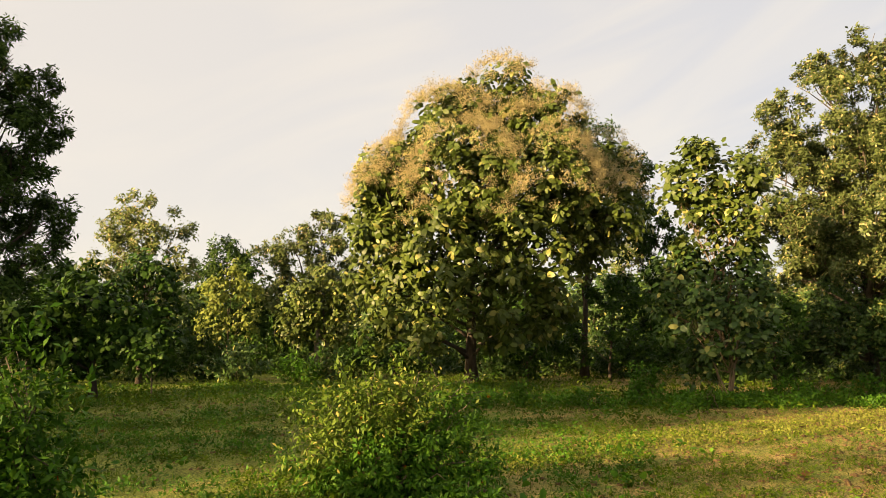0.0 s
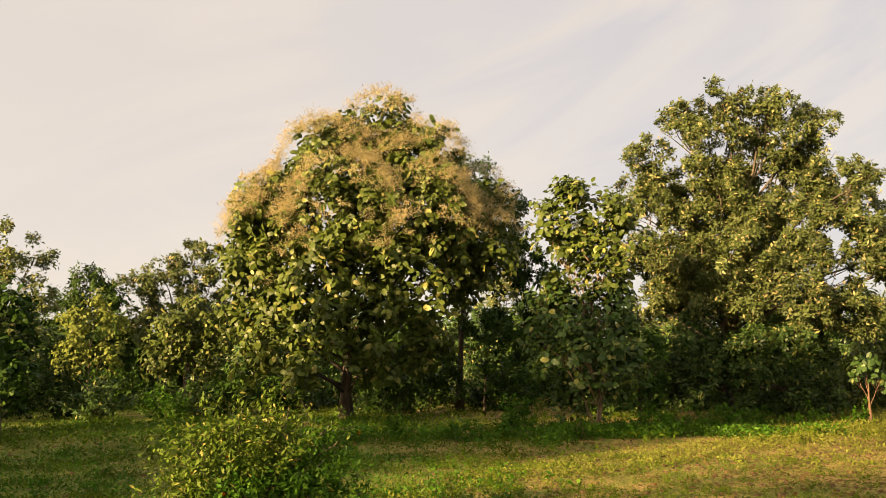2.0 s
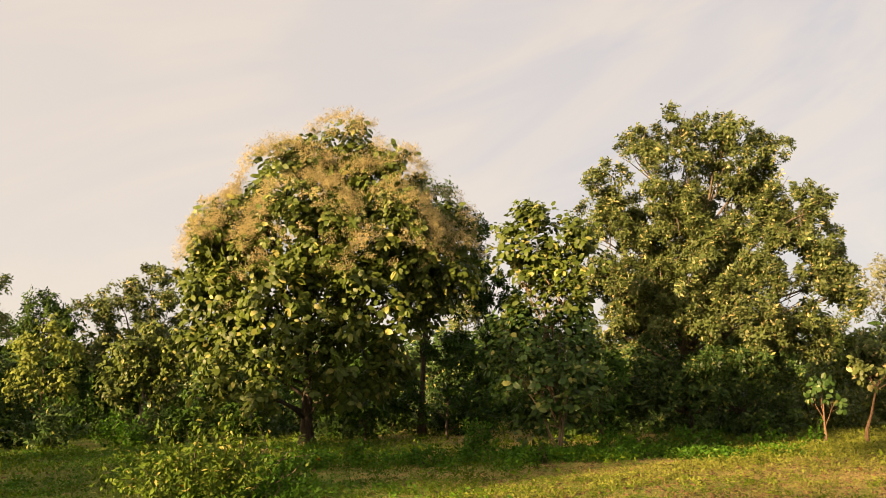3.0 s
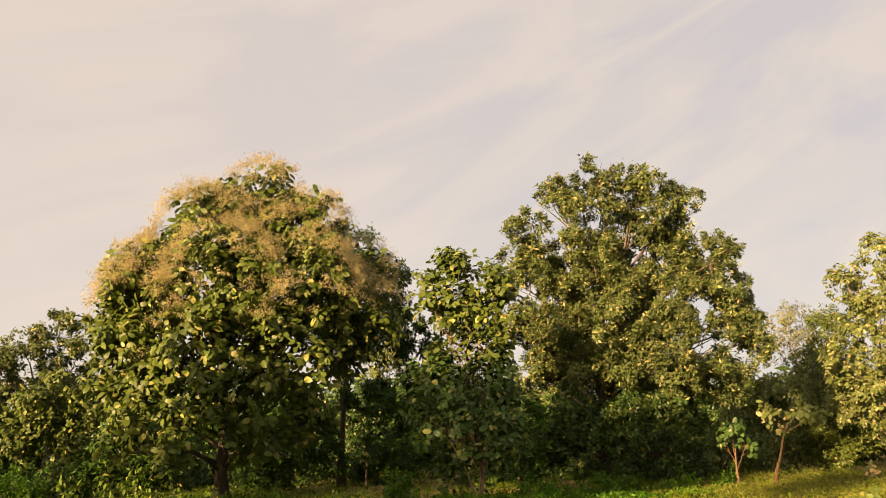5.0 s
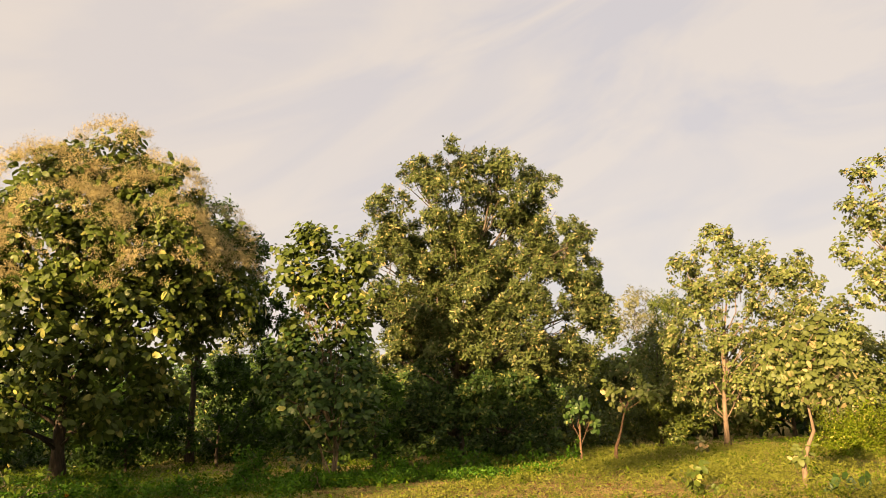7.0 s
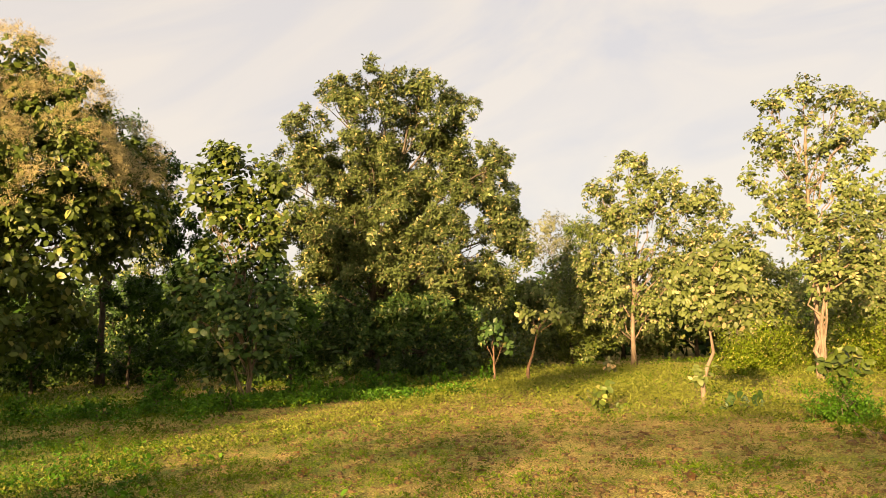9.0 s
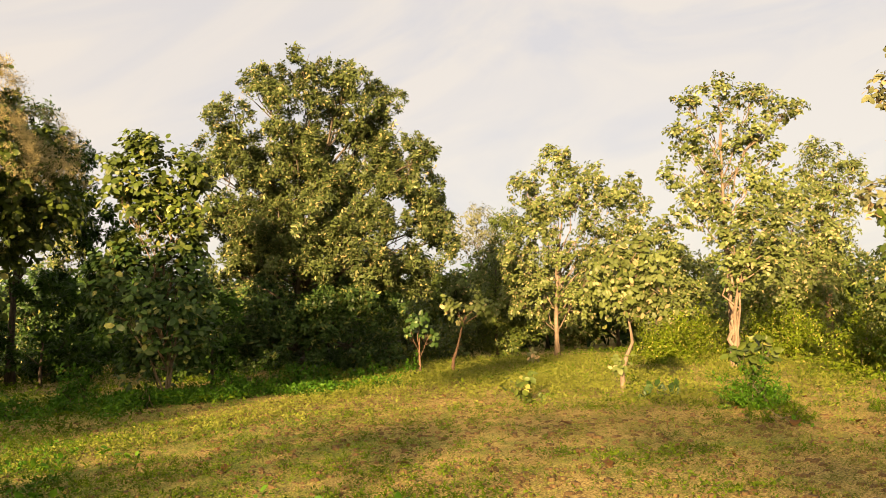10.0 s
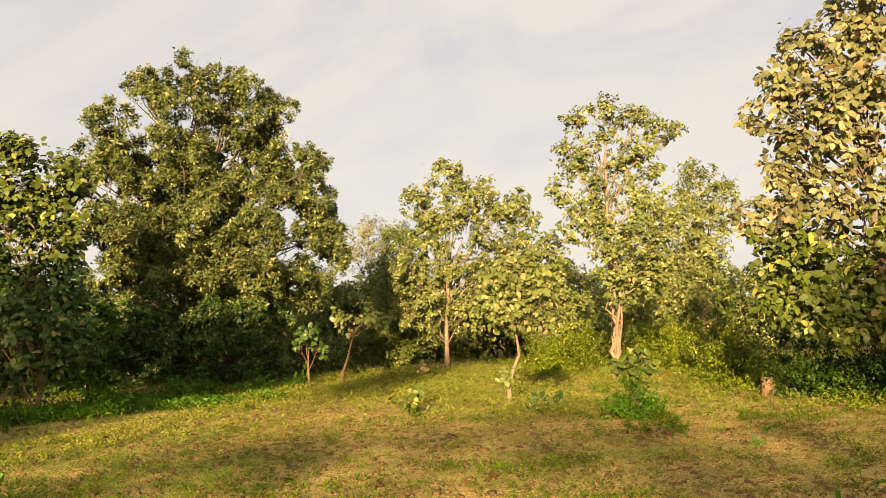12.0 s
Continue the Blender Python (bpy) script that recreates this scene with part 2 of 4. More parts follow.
def array_mesh(name, verts, tris, mat, parent=None):
    """A mesh of many triangles from arrays."""
    me = bpy.data.meshes.new(name)
    nv, nt = len(verts), len(tris)
    me.vertices.add(nv)
    me.vertices.foreach_set("co", np.ascontiguousarray(verts, dtype=np.float32).ravel())
    me.loops.add(nt * 3)
    me.loops.foreach_set("vertex_index", np.ascontiguousarray(tris, dtype=np.int32).ravel())
    me.polygons.add(nt)
    me.polygons.foreach_set("loop_start", np.arange(0, nt * 3, 3, dtype=np.int32))
    me.update(calc_edges=True)
    me.materials.append(mat)
    ob = new(name, me)
    ob.parent = parent
    return ob


# a blade along +x, its face towards +z: base, shoulders, tip, folded on the midrib
BROAD = (np.array([(0, 0, 0), (.20, .28, .06), (.22, 0, 0), (.20, -.28, .06), (.70, .30, .01), (.70, 0, -.05), (.70, -.30, .01), (1, 0, -.16)]),
         np.array([(0, 2, 1), (0, 3, 2), (1, 2, 5), (1, 5, 4), (2, 3, 6), (2, 6, 5), (4, 5, 7), (5, 6, 7)]))
ROUND = (np.array([(0, 0, 0), (.28, .27, .06), (.28, -.27, .06), (.74, .24, .02), (.74, -.24, .02), (1, 0, -.12)]),
         np.array([(0, 2, 1), (1, 2, 4), (1, 4, 3), (3, 4, 5)]))
OVAL = (np.array([(0, 0, 0), (.45, .22, .04), (.5, 0, -.03), (.45, -.22, .04), (1, 0, -.10)]),
        np.array([(0, 2, 1), (0, 3, 2), (1, 2, 4), (2, 3, 4)]))
KITE = (np.array([(0, 0, 0), (.45, .22, .05), (.45, -.22, .05), (1, 0, -.12)]), np.array([(0, 2, 1), (1, 2, 3)]))
SLIM = (np.array([(0, 0, 0), (.45, .15, .03), (.45, -.15, .03), (1, 0, -.12)]), np.array([(0, 2, 1), (1, 2, 3)]))
BLADE = (np.array([(0, .03, 0), (0, -.03, 0), (1, 0, -.15)]), np.array([(0, 1, 2)]))


def reseed(*values):
    """Each thing draws its own random numbers."""
    global rng
    rng = np.random.default_rng(int(sum(abs(v) * k for v, k in zip(values, (1000, 7919, 31)))))


def unit(v):
    return v / np.maximum(np.linalg.norm(v, axis=-1, keepdims=True), 1e-9)


def blades(template, at, way, face, size):
    """Copies of a blade at points, pointing along way, its face turned towards face."""
    tv, tf = template
    x = unit(way)
    y = unit(np.cross(face, x))
    z = np.cross(x, y)
    v = at[:, None] + size[:, None, None] * (tv[None, :, 0, None] * x[:, None] + tv[None, :, 1, None] * y[:, None] + tv[None, :, 2, None] * z[:, None])
    f = tf[None] + (np.arange(len(at)) * len(tv))[:, None, None]
    return v.reshape(-1, 3), f.reshape(-1, 3)


def tube(points, radii, sides=7):
    """Rings along a bent line, closed at the tip."""
    pts, verts, faces = [Vector(p) for p in points], [], []
    for i, (p, r) in enumerate(zip(pts, radii)):
        d = (pts[min(i + 1, len(pts) - 1)] - pts[max(i - 1, 0)]).normalized()
        a = d.orthogonal().normalized()
        b = d.cross(a)
        for k in range(sides):
            w = 2 * math.pi * k / sides
            q = r * (1 + 0.12 * math.sin(3 * w + i))
            verts.append(tuple(p + a * q * math.cos(w) + b * q * math.sin(w)))
    for i in range(len(pts) - 1):
        for k in range(sides):
            k2 = (k + 1) % sides
            faces.append((i * sides + k, i * sides + k2, (i + 1) * sides + k2, (i + 1) * sides + k))
    faces.append(tuple(range((len(pts) - 1) * sides, len(pts) * sides)))
    faces.append(tuple(reversed(range(sides))))
    return verts, faces


def bend(a, b, sag, steps=5, wobble=0.06):
    """A bent line from a to b that first climbs, then leans out."""
    a, b = np.array(a, float), np.array(b, float)
    n = np.linalg.norm(b - a)
    pts = []
    for i in range(steps + 1):
        s = i / steps
        p = a + (b - a) * s
        p[2] += sag * n * math.sin(math.pi * s)
        if 0 < i < steps:
            p += rng.normal(0, wobble * n / steps * 2, 3)
        pts.append(p)
    return pts


def place(base):
    """The local axes of a thing at base: along its breadth, away from the clearing's middle, up."""
    b = np.array([base[0], base[1], 0.0])
    away = b / np.linalg.norm(b)
    return b, np.array([away[1], -away[0], 0.0]), away


def lobe_points(lobes, n, shell=0.45):
    """Random points in the lobes of a crown, more of them near the surface, with the way out."""
    c = np.array([q[:3] for q in lobes])
    r = np.array([q[3] for q in lobes])
    k = rng.choice(len(r), n, p=r ** 2 / (r ** 2).sum())
    out = unit(rng.normal(size=(n, 3)))
    s = shell + (1.06 - shell) * rng.random(n) ** 0.6
    s *= 1 + 0.16 * np.sin(3.1 * out[:, 0] * 2 + k) * np.cos(2.7 * out[:, 2] * 2 + 2 * k)
    return c[k] + out * (r[k] * s)[:, None] * [1, 1, 0.92], out, k


def clumps(lobes, each=7):
    """Break each lobe into a loose heap of smaller tufts, with a core."""
    out = []
    for q in lobes:
        c, r = np.array(q[:3]), q[3]
        for _ in range(each):
            d = unit(rng.normal(size=3) + [0, 0, 0.2])
            out.append((*(c + d * r * rng.uniform(0.55, 1.0)), r * rng.uniform(0.20, 0.42)))
        out.append((*c, r * 0.45))
    return out


def plumes(lobes, each=9, rise=0.35):
    """Leafy shoots that fan out of each lobe: the lobe, the way and the length of each."""
    k = np.repeat(np.arange(len(lobes)), each)
    way = unit(rng.normal(size=(len(k), 3)) + [0, 0, rise])
    return k, way, np.array([lobes[i][3] for i in k]) * rng.uniform(0.72, 1.14, len(k))


def foliage(lobes, template, size, cover, per=6, spread=2.2, droop=0.35, jitter=0.35, shoots=None, thick=0.21, skin=0.38, lift=(-0.1, 0.75)):
    """Leaves in rosettes along the shoots of the lobes. cover: leaf area over the lobes' outline."""
    tv, tf = template
    blade_area = sum(np.linalg.norm(np.cross(tv[b] - tv[a], tv[c] - tv[a])) for a, b, c in tf) / 2
    area = sum(math.pi * q[3] ** 2 for q in lobes)
    n = max(8, int(cover * area / (blade_area * size * size)))
    tufts = max(2, n // per)
    if shoots is None:
        shoots = plumes(lobes)
    lobe, line, reach = shoots
    c = np.array([q[:3] for q in lobes])
    r = np.array([q[3] for q in lobes])
    j = rng.choice(len(lobe), tufts, p=r[lobe] ** 2 / (r[lobe] ** 2).sum())
    s = 0.22 + 0.78 * rng.random(tufts) ** 0.62
    off = rng.normal(size=(tufts, 3))
    at = c[lobe[j]] + line[j] * (reach[j] * s)[:, None] + off * (r[lobe[j]] * thick * (1.2 - 0.85 * s))[:, None]
    loose = rng.random(tufts) < skin
    at[loose] = (c[lobe[j]] + unit(off) * (r[lobe[j]] * rng.uniform(.55, 1.0, tufts))[:, None])[loose]
    axis = unit(line[j] * 0.7 + unit(off) * 0.55 + [0, 0, 0.28] - 0.2 * np.array(sun_to) + rng.normal(0, 0.22, (tufts, 3)))
    a = unit(np.cross(axis, rng.normal(size=(tufts, 3))))
    b = np.cross(axis, a)
    k = np.repeat(np.arange(tufts), per)
    turn = np.tile(np.arange(per), tufts) * 2.4 + rng.uniform(0, 6.28, tufts)[k] + rng.normal(0, .3, len(k))
    tip = rng.uniform(*lift, len(k))
    ring = a[k] * np.cos(turn)[:, None] + b[k] * np.sin(turn)[:, None]
    way = unit(ring * np.cos(tip)[:, None] + axis[k] * np.sin(tip)[:, None] + [0, 0, -droop] + rng.normal(0, .15, (len(k), 3)))
    p = at[k] + axis[k] * (rng.normal(0, 0.16, len(k)) * spread * size)[:, None] + ring * size * 0.12
    face = unit(axis[k] * 0.9 - ring * 0.15 - 0.35 * np.array(sun_to) + rng.normal(0, 0.28, (len(k), 3)))
    z = size * (1 + jitter * (rng.random(len(k)) * 2 - 1)) * rng.uniform(.8, 1.15, tufts)[k]
    ok = p[:, 2] > 0.02
    return blades(template, p[ok], way[ok], face[ok], z[ok])


def leaf_parts(lobes, template, size, count, mat, parent, droop=0.4, shell=0.7):
    """Large single leaves on the outside of a crown."""
    tv, tf = template
    me = bpy.data.meshes.new("leaf")
    me.from_pydata([tuple(v) for v in tv], [], [tuple(int(i) for i in f) for f in tf])
    me.materials.append(mat)
    at, out, _ = lobe_points(lobes, count, shell)
    towards = -unit(at * [1, 1, 0])
    for p, o, w in zip(at, out, towards):
        o = o if o @ w > -0.2 else -o * [1, 1, -1]
        way = unit(o * 0.5 + rng.normal(0, 0.6, 3) + [0, 0, -droop])
        face = unit(o * 0.8 + [0, 0, 0.40] - 0.5 * np.array(sun_to) + rng.normal(0, 0.4, 3))
        y = unit(np.cross(face, way))
        z = np.cross(way, y)
        s = size * rng.uniform(0.75, 1.25)
        ob = new("leaf", me)
        ob.parent = parent
        q = Matrix((way, y, z)).transposed().to_4x4()
        ob.matrix_basis = Matrix.Translation(Vector(p) - parent.location) @ q @ Matrix.Scale(s, 4)


def froth(count, spread, out):
    """A loose flower panicle: a branched cloud of tiny bracts."""
    arm = unit(rng.normal(0, 1, (11, 3)) * [1, 1, .7] + [0, 0, .5])
    k = rng.integers(0, 11, count)
    p = arm[k] * (rng.random(count) ** .6 * spread)[:, None] + rng.normal(0, .11, (count, 3)) * spread
    return blades(SLIM, p, rng.normal(0, 1, (count, 3)), rng.normal(0, 1, (count, 3)) * .6 + [0, 0, .5] + out, rng.uniform(.042, .078, count))


def bloom(lobes, away, thing):
    """Frothy panicles in bunches over the upper crown, too fine to tell apart."""
    c, r = np.array([q[:3] for q in lobes]), np.array([q[3] for q in lobes])
    k, out = rng.choice(len(r), 5200, p=r ** 2 / (r ** 2).sum()), unit(rng.normal(size=(5200, 3)) + [0, 0, .35])
    at = c[k] + out * (r[k] * rng.uniform(0.96, 1.14, len(k)))[:, None]
    inside = np.zeros(len(at), bool)
    for q in lobes:
        inside |= np.linalg.norm(at - np.array(q[:3]), axis=1) < 0.93 * q[3]
    facing = out @ -away
    bunch = np.sin(2.1 * at[:, 0] + 1.3 * np.sin(1.7 * at[:, 2])) + np.sin(2.9 * at[:, 2] + 1.1 * np.sin(1.4 * at[:, 0]) + .8 * at[:, 1])
    low = at[:, 2] - 0.16 * np.abs(at[:, 0] + 0.4)
    odds = np.clip((low - 4.9) / 0.8, 0.014, 1) * np.clip(bunch + 1.35, 0.0, 1.0)
    good = ~inside & (facing > -0.35) & (out[:, 2] > -0.35) & (rng.random(len(at)) < odds)
    pv, pf, n = [], [], 0
    for i in np.where(good)[0][:900]:
        v, f = froth(105, rng.uniform(.20, .36), out[i])
        pv.append(v + at[i])
        pf.append(f + n)
        n += len(v)
    tagged(array_mesh("blossom", np.concatenate(pv), np.concatenate(pf), PANICLE, thing), "tan frothy flower panicles", kind="stuff")


def tree(name, base, lobes, leaf, size, mat, bark, label, category="tree", group="", cover=2.0, trunk=0.14, top=None, trunk_line=None,
         droop=0.35, per=6, limbs=True, each=12, rise=0.35, thick=0.23, skin=0.38, lift=(-0.1, 0.75), tufts=0, single=0, panicles=None, stems=None, crown_name="crown", fork=0.5, spread=2.2, twigs=4, lower=None, hollow=0.0):
    """A tree of trunk, limbs and crown. lobes: breadth, depth, height, radius, from the tree's base."""
    reseed(*base)
    b, u, w = place(base)
    thing = tagged(new(name), label, category, group)
    thing.location = b
    rel = [(*(u * q[0] + w * (q[1] + (hollow, -hollow, 0)[i % 3]) + np.array([0, 0, q[2]])), q[3] * (1 - 0.13 * hollow)) for i, q in enumerate(lobes)]
    if top is None:
        top = 0.72 * max(q[2] for q in rel)
    if trunk_line is None:
        lean = np.mean([q[:2] for q in rel], axis=0) * 0.5
        trunk_line = [(lean[0] * s * s + rng.normal(0, 0.03) * s * top * 0.3, lean[1] * s * s, top * s - 0.12 * (s == 0)) for s in (0, .12, .3, .5, .75, 1)]
    else:
        trunk_line = [tuple(u * q[0] + w * q[1] + np.array([0, 0, q[2]])) for q in trunk_line]
    m = len(trunk_line) - 1
    if stems:
        for reach, rise, r0 in stems:
            end = u * reach + np.array([0, 0, rise])
            line = bend((rng.normal(0, .06), rng.normal(0, .06), -.08), end, 0.06, 6, 0.10)
            v, f = tube(line, [r0 * (1 - 0.6 * i / 6) for i in range(7)])
            link_mesh("stem", v, f, bark, thing, True)
    else:
        v, f = tube(trunk_line, [trunk * (1.45 if i == 0 else 1 - 0.75 * i / m) for i in range(m + 1)], 9)
        link_mesh("trunk", v, f, bark, thing, True)
    shoots = plumes(rel, each, rise)
    if limbs:
        line = np.array(trunk_line)
        for j, q in enumerate(rel):
            z0 = min(max(q[2] * fork - 0.1, line[1][2]), line[-1][2])
            i = np.interp(z0, line[:, 2], np.arange(m + 1))
            a = line[int(i)] + (line[min(int(i) + 1, m)] - line[int(i)]) * (i - int(i))
            c = np.array(q[:3])
            r0 = max(0.010, trunk * 0.27)
            v, f = tube(bend(a, c, 0.06), [r0 * (1 - 0.65 * k / 5) for k in range(6)], 5)
            limb = link_mesh("limb", v, f, bark, thing, True)
            for i in np.where(shoots[0] == j)[0][:twigs]:
                tip = c + shoots[1][i] * shoots[2][i] * 0.85
                v, f = tube(bend(a + (c - a) * rng.uniform(.5, 1), tip, 0.05, 3), [r0 * k for k in (.38, .28, .2, .1)], 4)
                link_mesh("branch", v, f, bark, limb, True)
    # lower: leaf for lobes under a height, often darkened to paint shade
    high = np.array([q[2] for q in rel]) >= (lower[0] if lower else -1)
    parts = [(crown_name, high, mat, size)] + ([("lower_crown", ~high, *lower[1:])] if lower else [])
    for part_name, some, tone_mat, leaf_size in parts:
        mine, order = some[shoots[0]], np.cumsum(some) - 1
        own, fan = [q for q, keep in zip(rel, some) if keep], (order[shoots[0][mine]], shoots[1][mine], shoots[2][mine])
        if tufts:
            own = clumps(own, tufts)
            fan = plumes(own, 5, rise)
        v, f = foliage(own, leaf, leaf_size, cover, per, spread, droop, thick=thick, skin=skin, lift=lift, shoots=fan)
        tagged(array_mesh(part_name, v, f, tone_mat, thing), kind="stuff")
    if single:
        world_lobes = [(q[0] + b[0], q[1] + b[1], q[2], q[3]) for q in rel]
        leaf_parts(clumps(world_lobes, 7), BROAD, size * 0.98, single, mat, thing)
    if panicles:
        high = [q for q in rel if q[2] > 0.40 * max(t[2] for t in rel)]
        bloom(high, w, thing)
    return thing

# ---- ground: one sheet to the horizon ----
def ground_height(x, y):
    """A nearly level field: shallow swells and clods."""
    r = np.hypot(x, y)
    swell = 0.05 * np.sin(0.31 * x + 0.8) * np.cos(0.27 * y - 0.4)
    clods = 0.018 * np.sin(2.3 * x + 1.7 * np.sin(1.1 * y)) * np.sin(2.9 * y + 1.3 * np.sin(0.9 * x))
    return (swell + clods) * np.clip((r - 1) / 4, 0, 1) * np.clip((90 - r) / 40, 0, 1)


def build_ground():
    rings = np.concatenate([np.linspace(0.4, 40, 130), np.geomspace(42, 1500, 30)])
    turns = 240
    a = np.linspace(0, 2 * math.pi, turns, endpoint=False)
    x, y = (rings[:, None] * np.cos(a)).ravel(), (rings[:, None] * np.sin(a)).ravel()
    v = np.stack([x, y, ground_height(x, y)], -1)
    i, k = np.meshgrid(np.arange(len(rings) - 1), np.arange(turns), indexing="ij")
    k2 = (k + 1) % turns
    p, q, r, s = i * turns + k, (i + 1) * turns + k, (i + 1) * turns + k2, i * turns + k2
    tris = np.concatenate([np.stack([p, q, r], -1).reshape(-1, 3), np.stack([p, r, s], -1).reshape(-1, 3)])
    v = np.concatenate([v, [[0, 0, 0]]])
    c = len(v) - 1
    tris = np.concatenate([tris, np.stack([np.full(turns, c), np.arange(turns), (np.arange(turns) + 1) % turns], -1)])
    ob = array_mesh("ground", v, tris, SOIL)
    ob.data.polygons.foreach_set("use_smooth", [True] * len(ob.data.polygons))
    return tagged(ob, "brown field soil with dry stubble and thin green growth", "ground", kind="structure")


build_ground()

# ---- the big trees ----
tree("teak_tree", (0.96, 28.10),
     [(1.11, 0, 9.95, 1.43), (-0.85, 0, 8.67, 1.53), (2.66, 0, 8.84, 1.49), (-2.59, 0, 6.8, 1.62), (-0.07, -1.5, 6.79, 1.81), (2.44, -1.5, 6.77, 1.72),
      (4.46, 0, 7.35, 1.3), (4.81, 0, 5.79, 1.24), (-2.97, 0, 4.85, 1.43), (-0.85, -1.5, 4.65, 1.72), (1.64, -1.5, 4.64, 1.72), (3.94, 0.5, 5.02, 1.34),
      (-2.19, -1, 2.73, 1.43), (0.3, -2, 2.92, 1.62), (2.39, -1, 2.92, 1.24), (0.32, 1.5, 8.17, 1.72), (1.27, 2.5, 5.61, 2.1),
      (-2.94, -1, 1.97, 0.76), (2.38, -1, 2.25, 0.86), (-1.42, -1.5, 1.59, 0.76), (0.96, -1.5, 1.78, 0.86), (-3.73, 0, 3.5, 0.73),
      (4.0, 0, 6.6, 1.2), (3.2, -.5, 5.9, 1.2), (-3.5, 0, 6.0, 0.9), (-3.5, 0, 5.0, 0.9), (-3.1, -.4, 7.2, 0.8), (-2.5, -.5, 7.6, 0.7), (-3.3, -.6, 6.6, 0.7), (-1.9, -.8, 3.9, 1.1), (-3.0, -.5, 3.9, 0.8), (-1.9, 0, 7.9, 0.9), (-2.6, -.6, 5.7, 1.1), (-1.7, -1, 6.0, 1.2), (0.0, 0, 9.6, 0.8), (2.2, 0, 9.6, 0.7), (0.7, -.4, 8.9, 1.1), (1.7, -.6, 8.2, 1.1)],
     ROUND, 0.23, TEAK, BARK_DARK, "tall broad teak tree topped with tan flower panicles", cover=3.7, lower=(5.2, TEAK, 0.25), hollow=0.3, trunk=0.22, droop=0.55, single=300, panicles=True, fork=0.6, each=14)

tree("leafy_tree", (13.30, 26.00),
     [(-1.19, 0, 10.21, 0.83), (0.39, 0, 10.32, 0.98), (2.0, 0, 10.34, 0.91), (3.19, 0, 9.52, 0.91), (-0.42, 0, 8.9, 1.48), (1.56, 0, 8.9, 1.48),
      (3.35, 0, 8.08, 1.18), (-2.18, 0, 8.29, 1.18), (4.11, 0, 6.64, 1.22), (4.8, 0, 5.6, 0.9), (4.9, 0, 4.6, 0.9), (4.4, -.3, 7.4, 0.8), (-2.96, 0, 7.3, 1.08), (-0.46, 1, 6.89, 1.38), (1.31, 1, 6.67, 1.58),
      (2.68, -1, 5.85, 1.48), (4.37, 0, 5.02, 1.14), (-2.41, 0, 5.33, 1.38), (0.28, -2, 4.69, 1.67), (-1.3, 0.3, 4.0, 1.2), (1.83, -2, 3.67, 1.58),
      (3.62, -1, 3.63, 1.18), (-0.54, -1, 2.17, 1.38), (1.39, -2, 1.91, 1.38), (2.97, -1, 2.06, 0.98), (-2.06, 0, 2.21, 1.08),
      (0.1, -0.6, 7.2, 1.2), (2.6, -0.4, 7.0, 1.2), (-1.4, 0, 6.4, 1.3), (1.0, -1, 5.7, 1.2), (-0.9, -.8, 5.2, 1.2), (2.2, -1.2, 4.8, 1.2), (-2.1, .5, 3.6, 1.0),
      (-0.3, 0, 5.4, 1.3), (1.2, .5, 4.6, 1.4), (0.4, .8, 3.4, 1.5), (-1.5, .5, 4.5, 1.2), (2.6, .6, 3.2, 1.2), (-1.0, .6, 7.6, 1.1), (2.4, .4, 8.2, 1.0),
      (-1.32, -1.5, 1.23, 0.89), (0.21, -2, 1.18, 0.98), (1.95, -2, 0.92, 0.89), (-2.64, -1, 1.47, 0.79), (2.93, -1, 0.89, 0.75)],
     # lower crown in the darker leaf, which paints its shade
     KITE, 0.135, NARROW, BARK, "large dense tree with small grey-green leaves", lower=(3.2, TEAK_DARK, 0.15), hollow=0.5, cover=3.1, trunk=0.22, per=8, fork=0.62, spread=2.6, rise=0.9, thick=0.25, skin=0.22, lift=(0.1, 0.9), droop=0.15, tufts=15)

tree("large_leaved_tree", (7.25, 21.38),
     [(-0.41, 0, 5.95, 0.95), (-1.15, 0, 5.6, 0.75), (0.45, 0, 5.6, 0.8), (-0.9, -.2, 5.0, 0.7), (-0.31, 0, 5.12, 0.64), (-0.55, 0, 4.38, 0.64), (0.21, 0, 4.06, 0.84),
      (-0.73, 0, 3.06, 0.92), (0.38, 0, 3.03, 0.92), (-0.49, -0.5, 1.88, 1.0), (0.4, -0.5, 1.74, 0.84), (-1.37, 0, 3.07, 0.64), (-1.18, 0, 2.18, 0.64),
      (-0.24, 0.3, 0.88, 0.69), (0.57, 0.3, 0.89, 0.61),
      (0.76, 0, 2.45, 0.61), (-1.6, 0, 2.48, 0.54), (-0.1, 0, 4.7, 0.7), (0.5, 0, 4.9, 0.6), (-0.9, 0, 3.7, 0.6), (0.9, 0.5, 5.2, 0.7), (-0.87, 0.3, 0.87, 0.6), (0.86, 0, 1.6, 0.61), (0.67, 0, 3.75, 0.61)],
     # below 3.5 m the darker leaf colour stands for shade
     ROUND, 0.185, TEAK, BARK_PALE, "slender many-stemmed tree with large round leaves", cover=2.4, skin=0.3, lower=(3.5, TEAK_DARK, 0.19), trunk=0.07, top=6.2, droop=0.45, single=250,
     stems=[(0.35, 2.4, 0.034), (-0.6, 1.9, 0.03), (-0.9, 2.0, 0.024), (0.0, 5.8, 0.05), (0.2, 1.8, 0.028)])

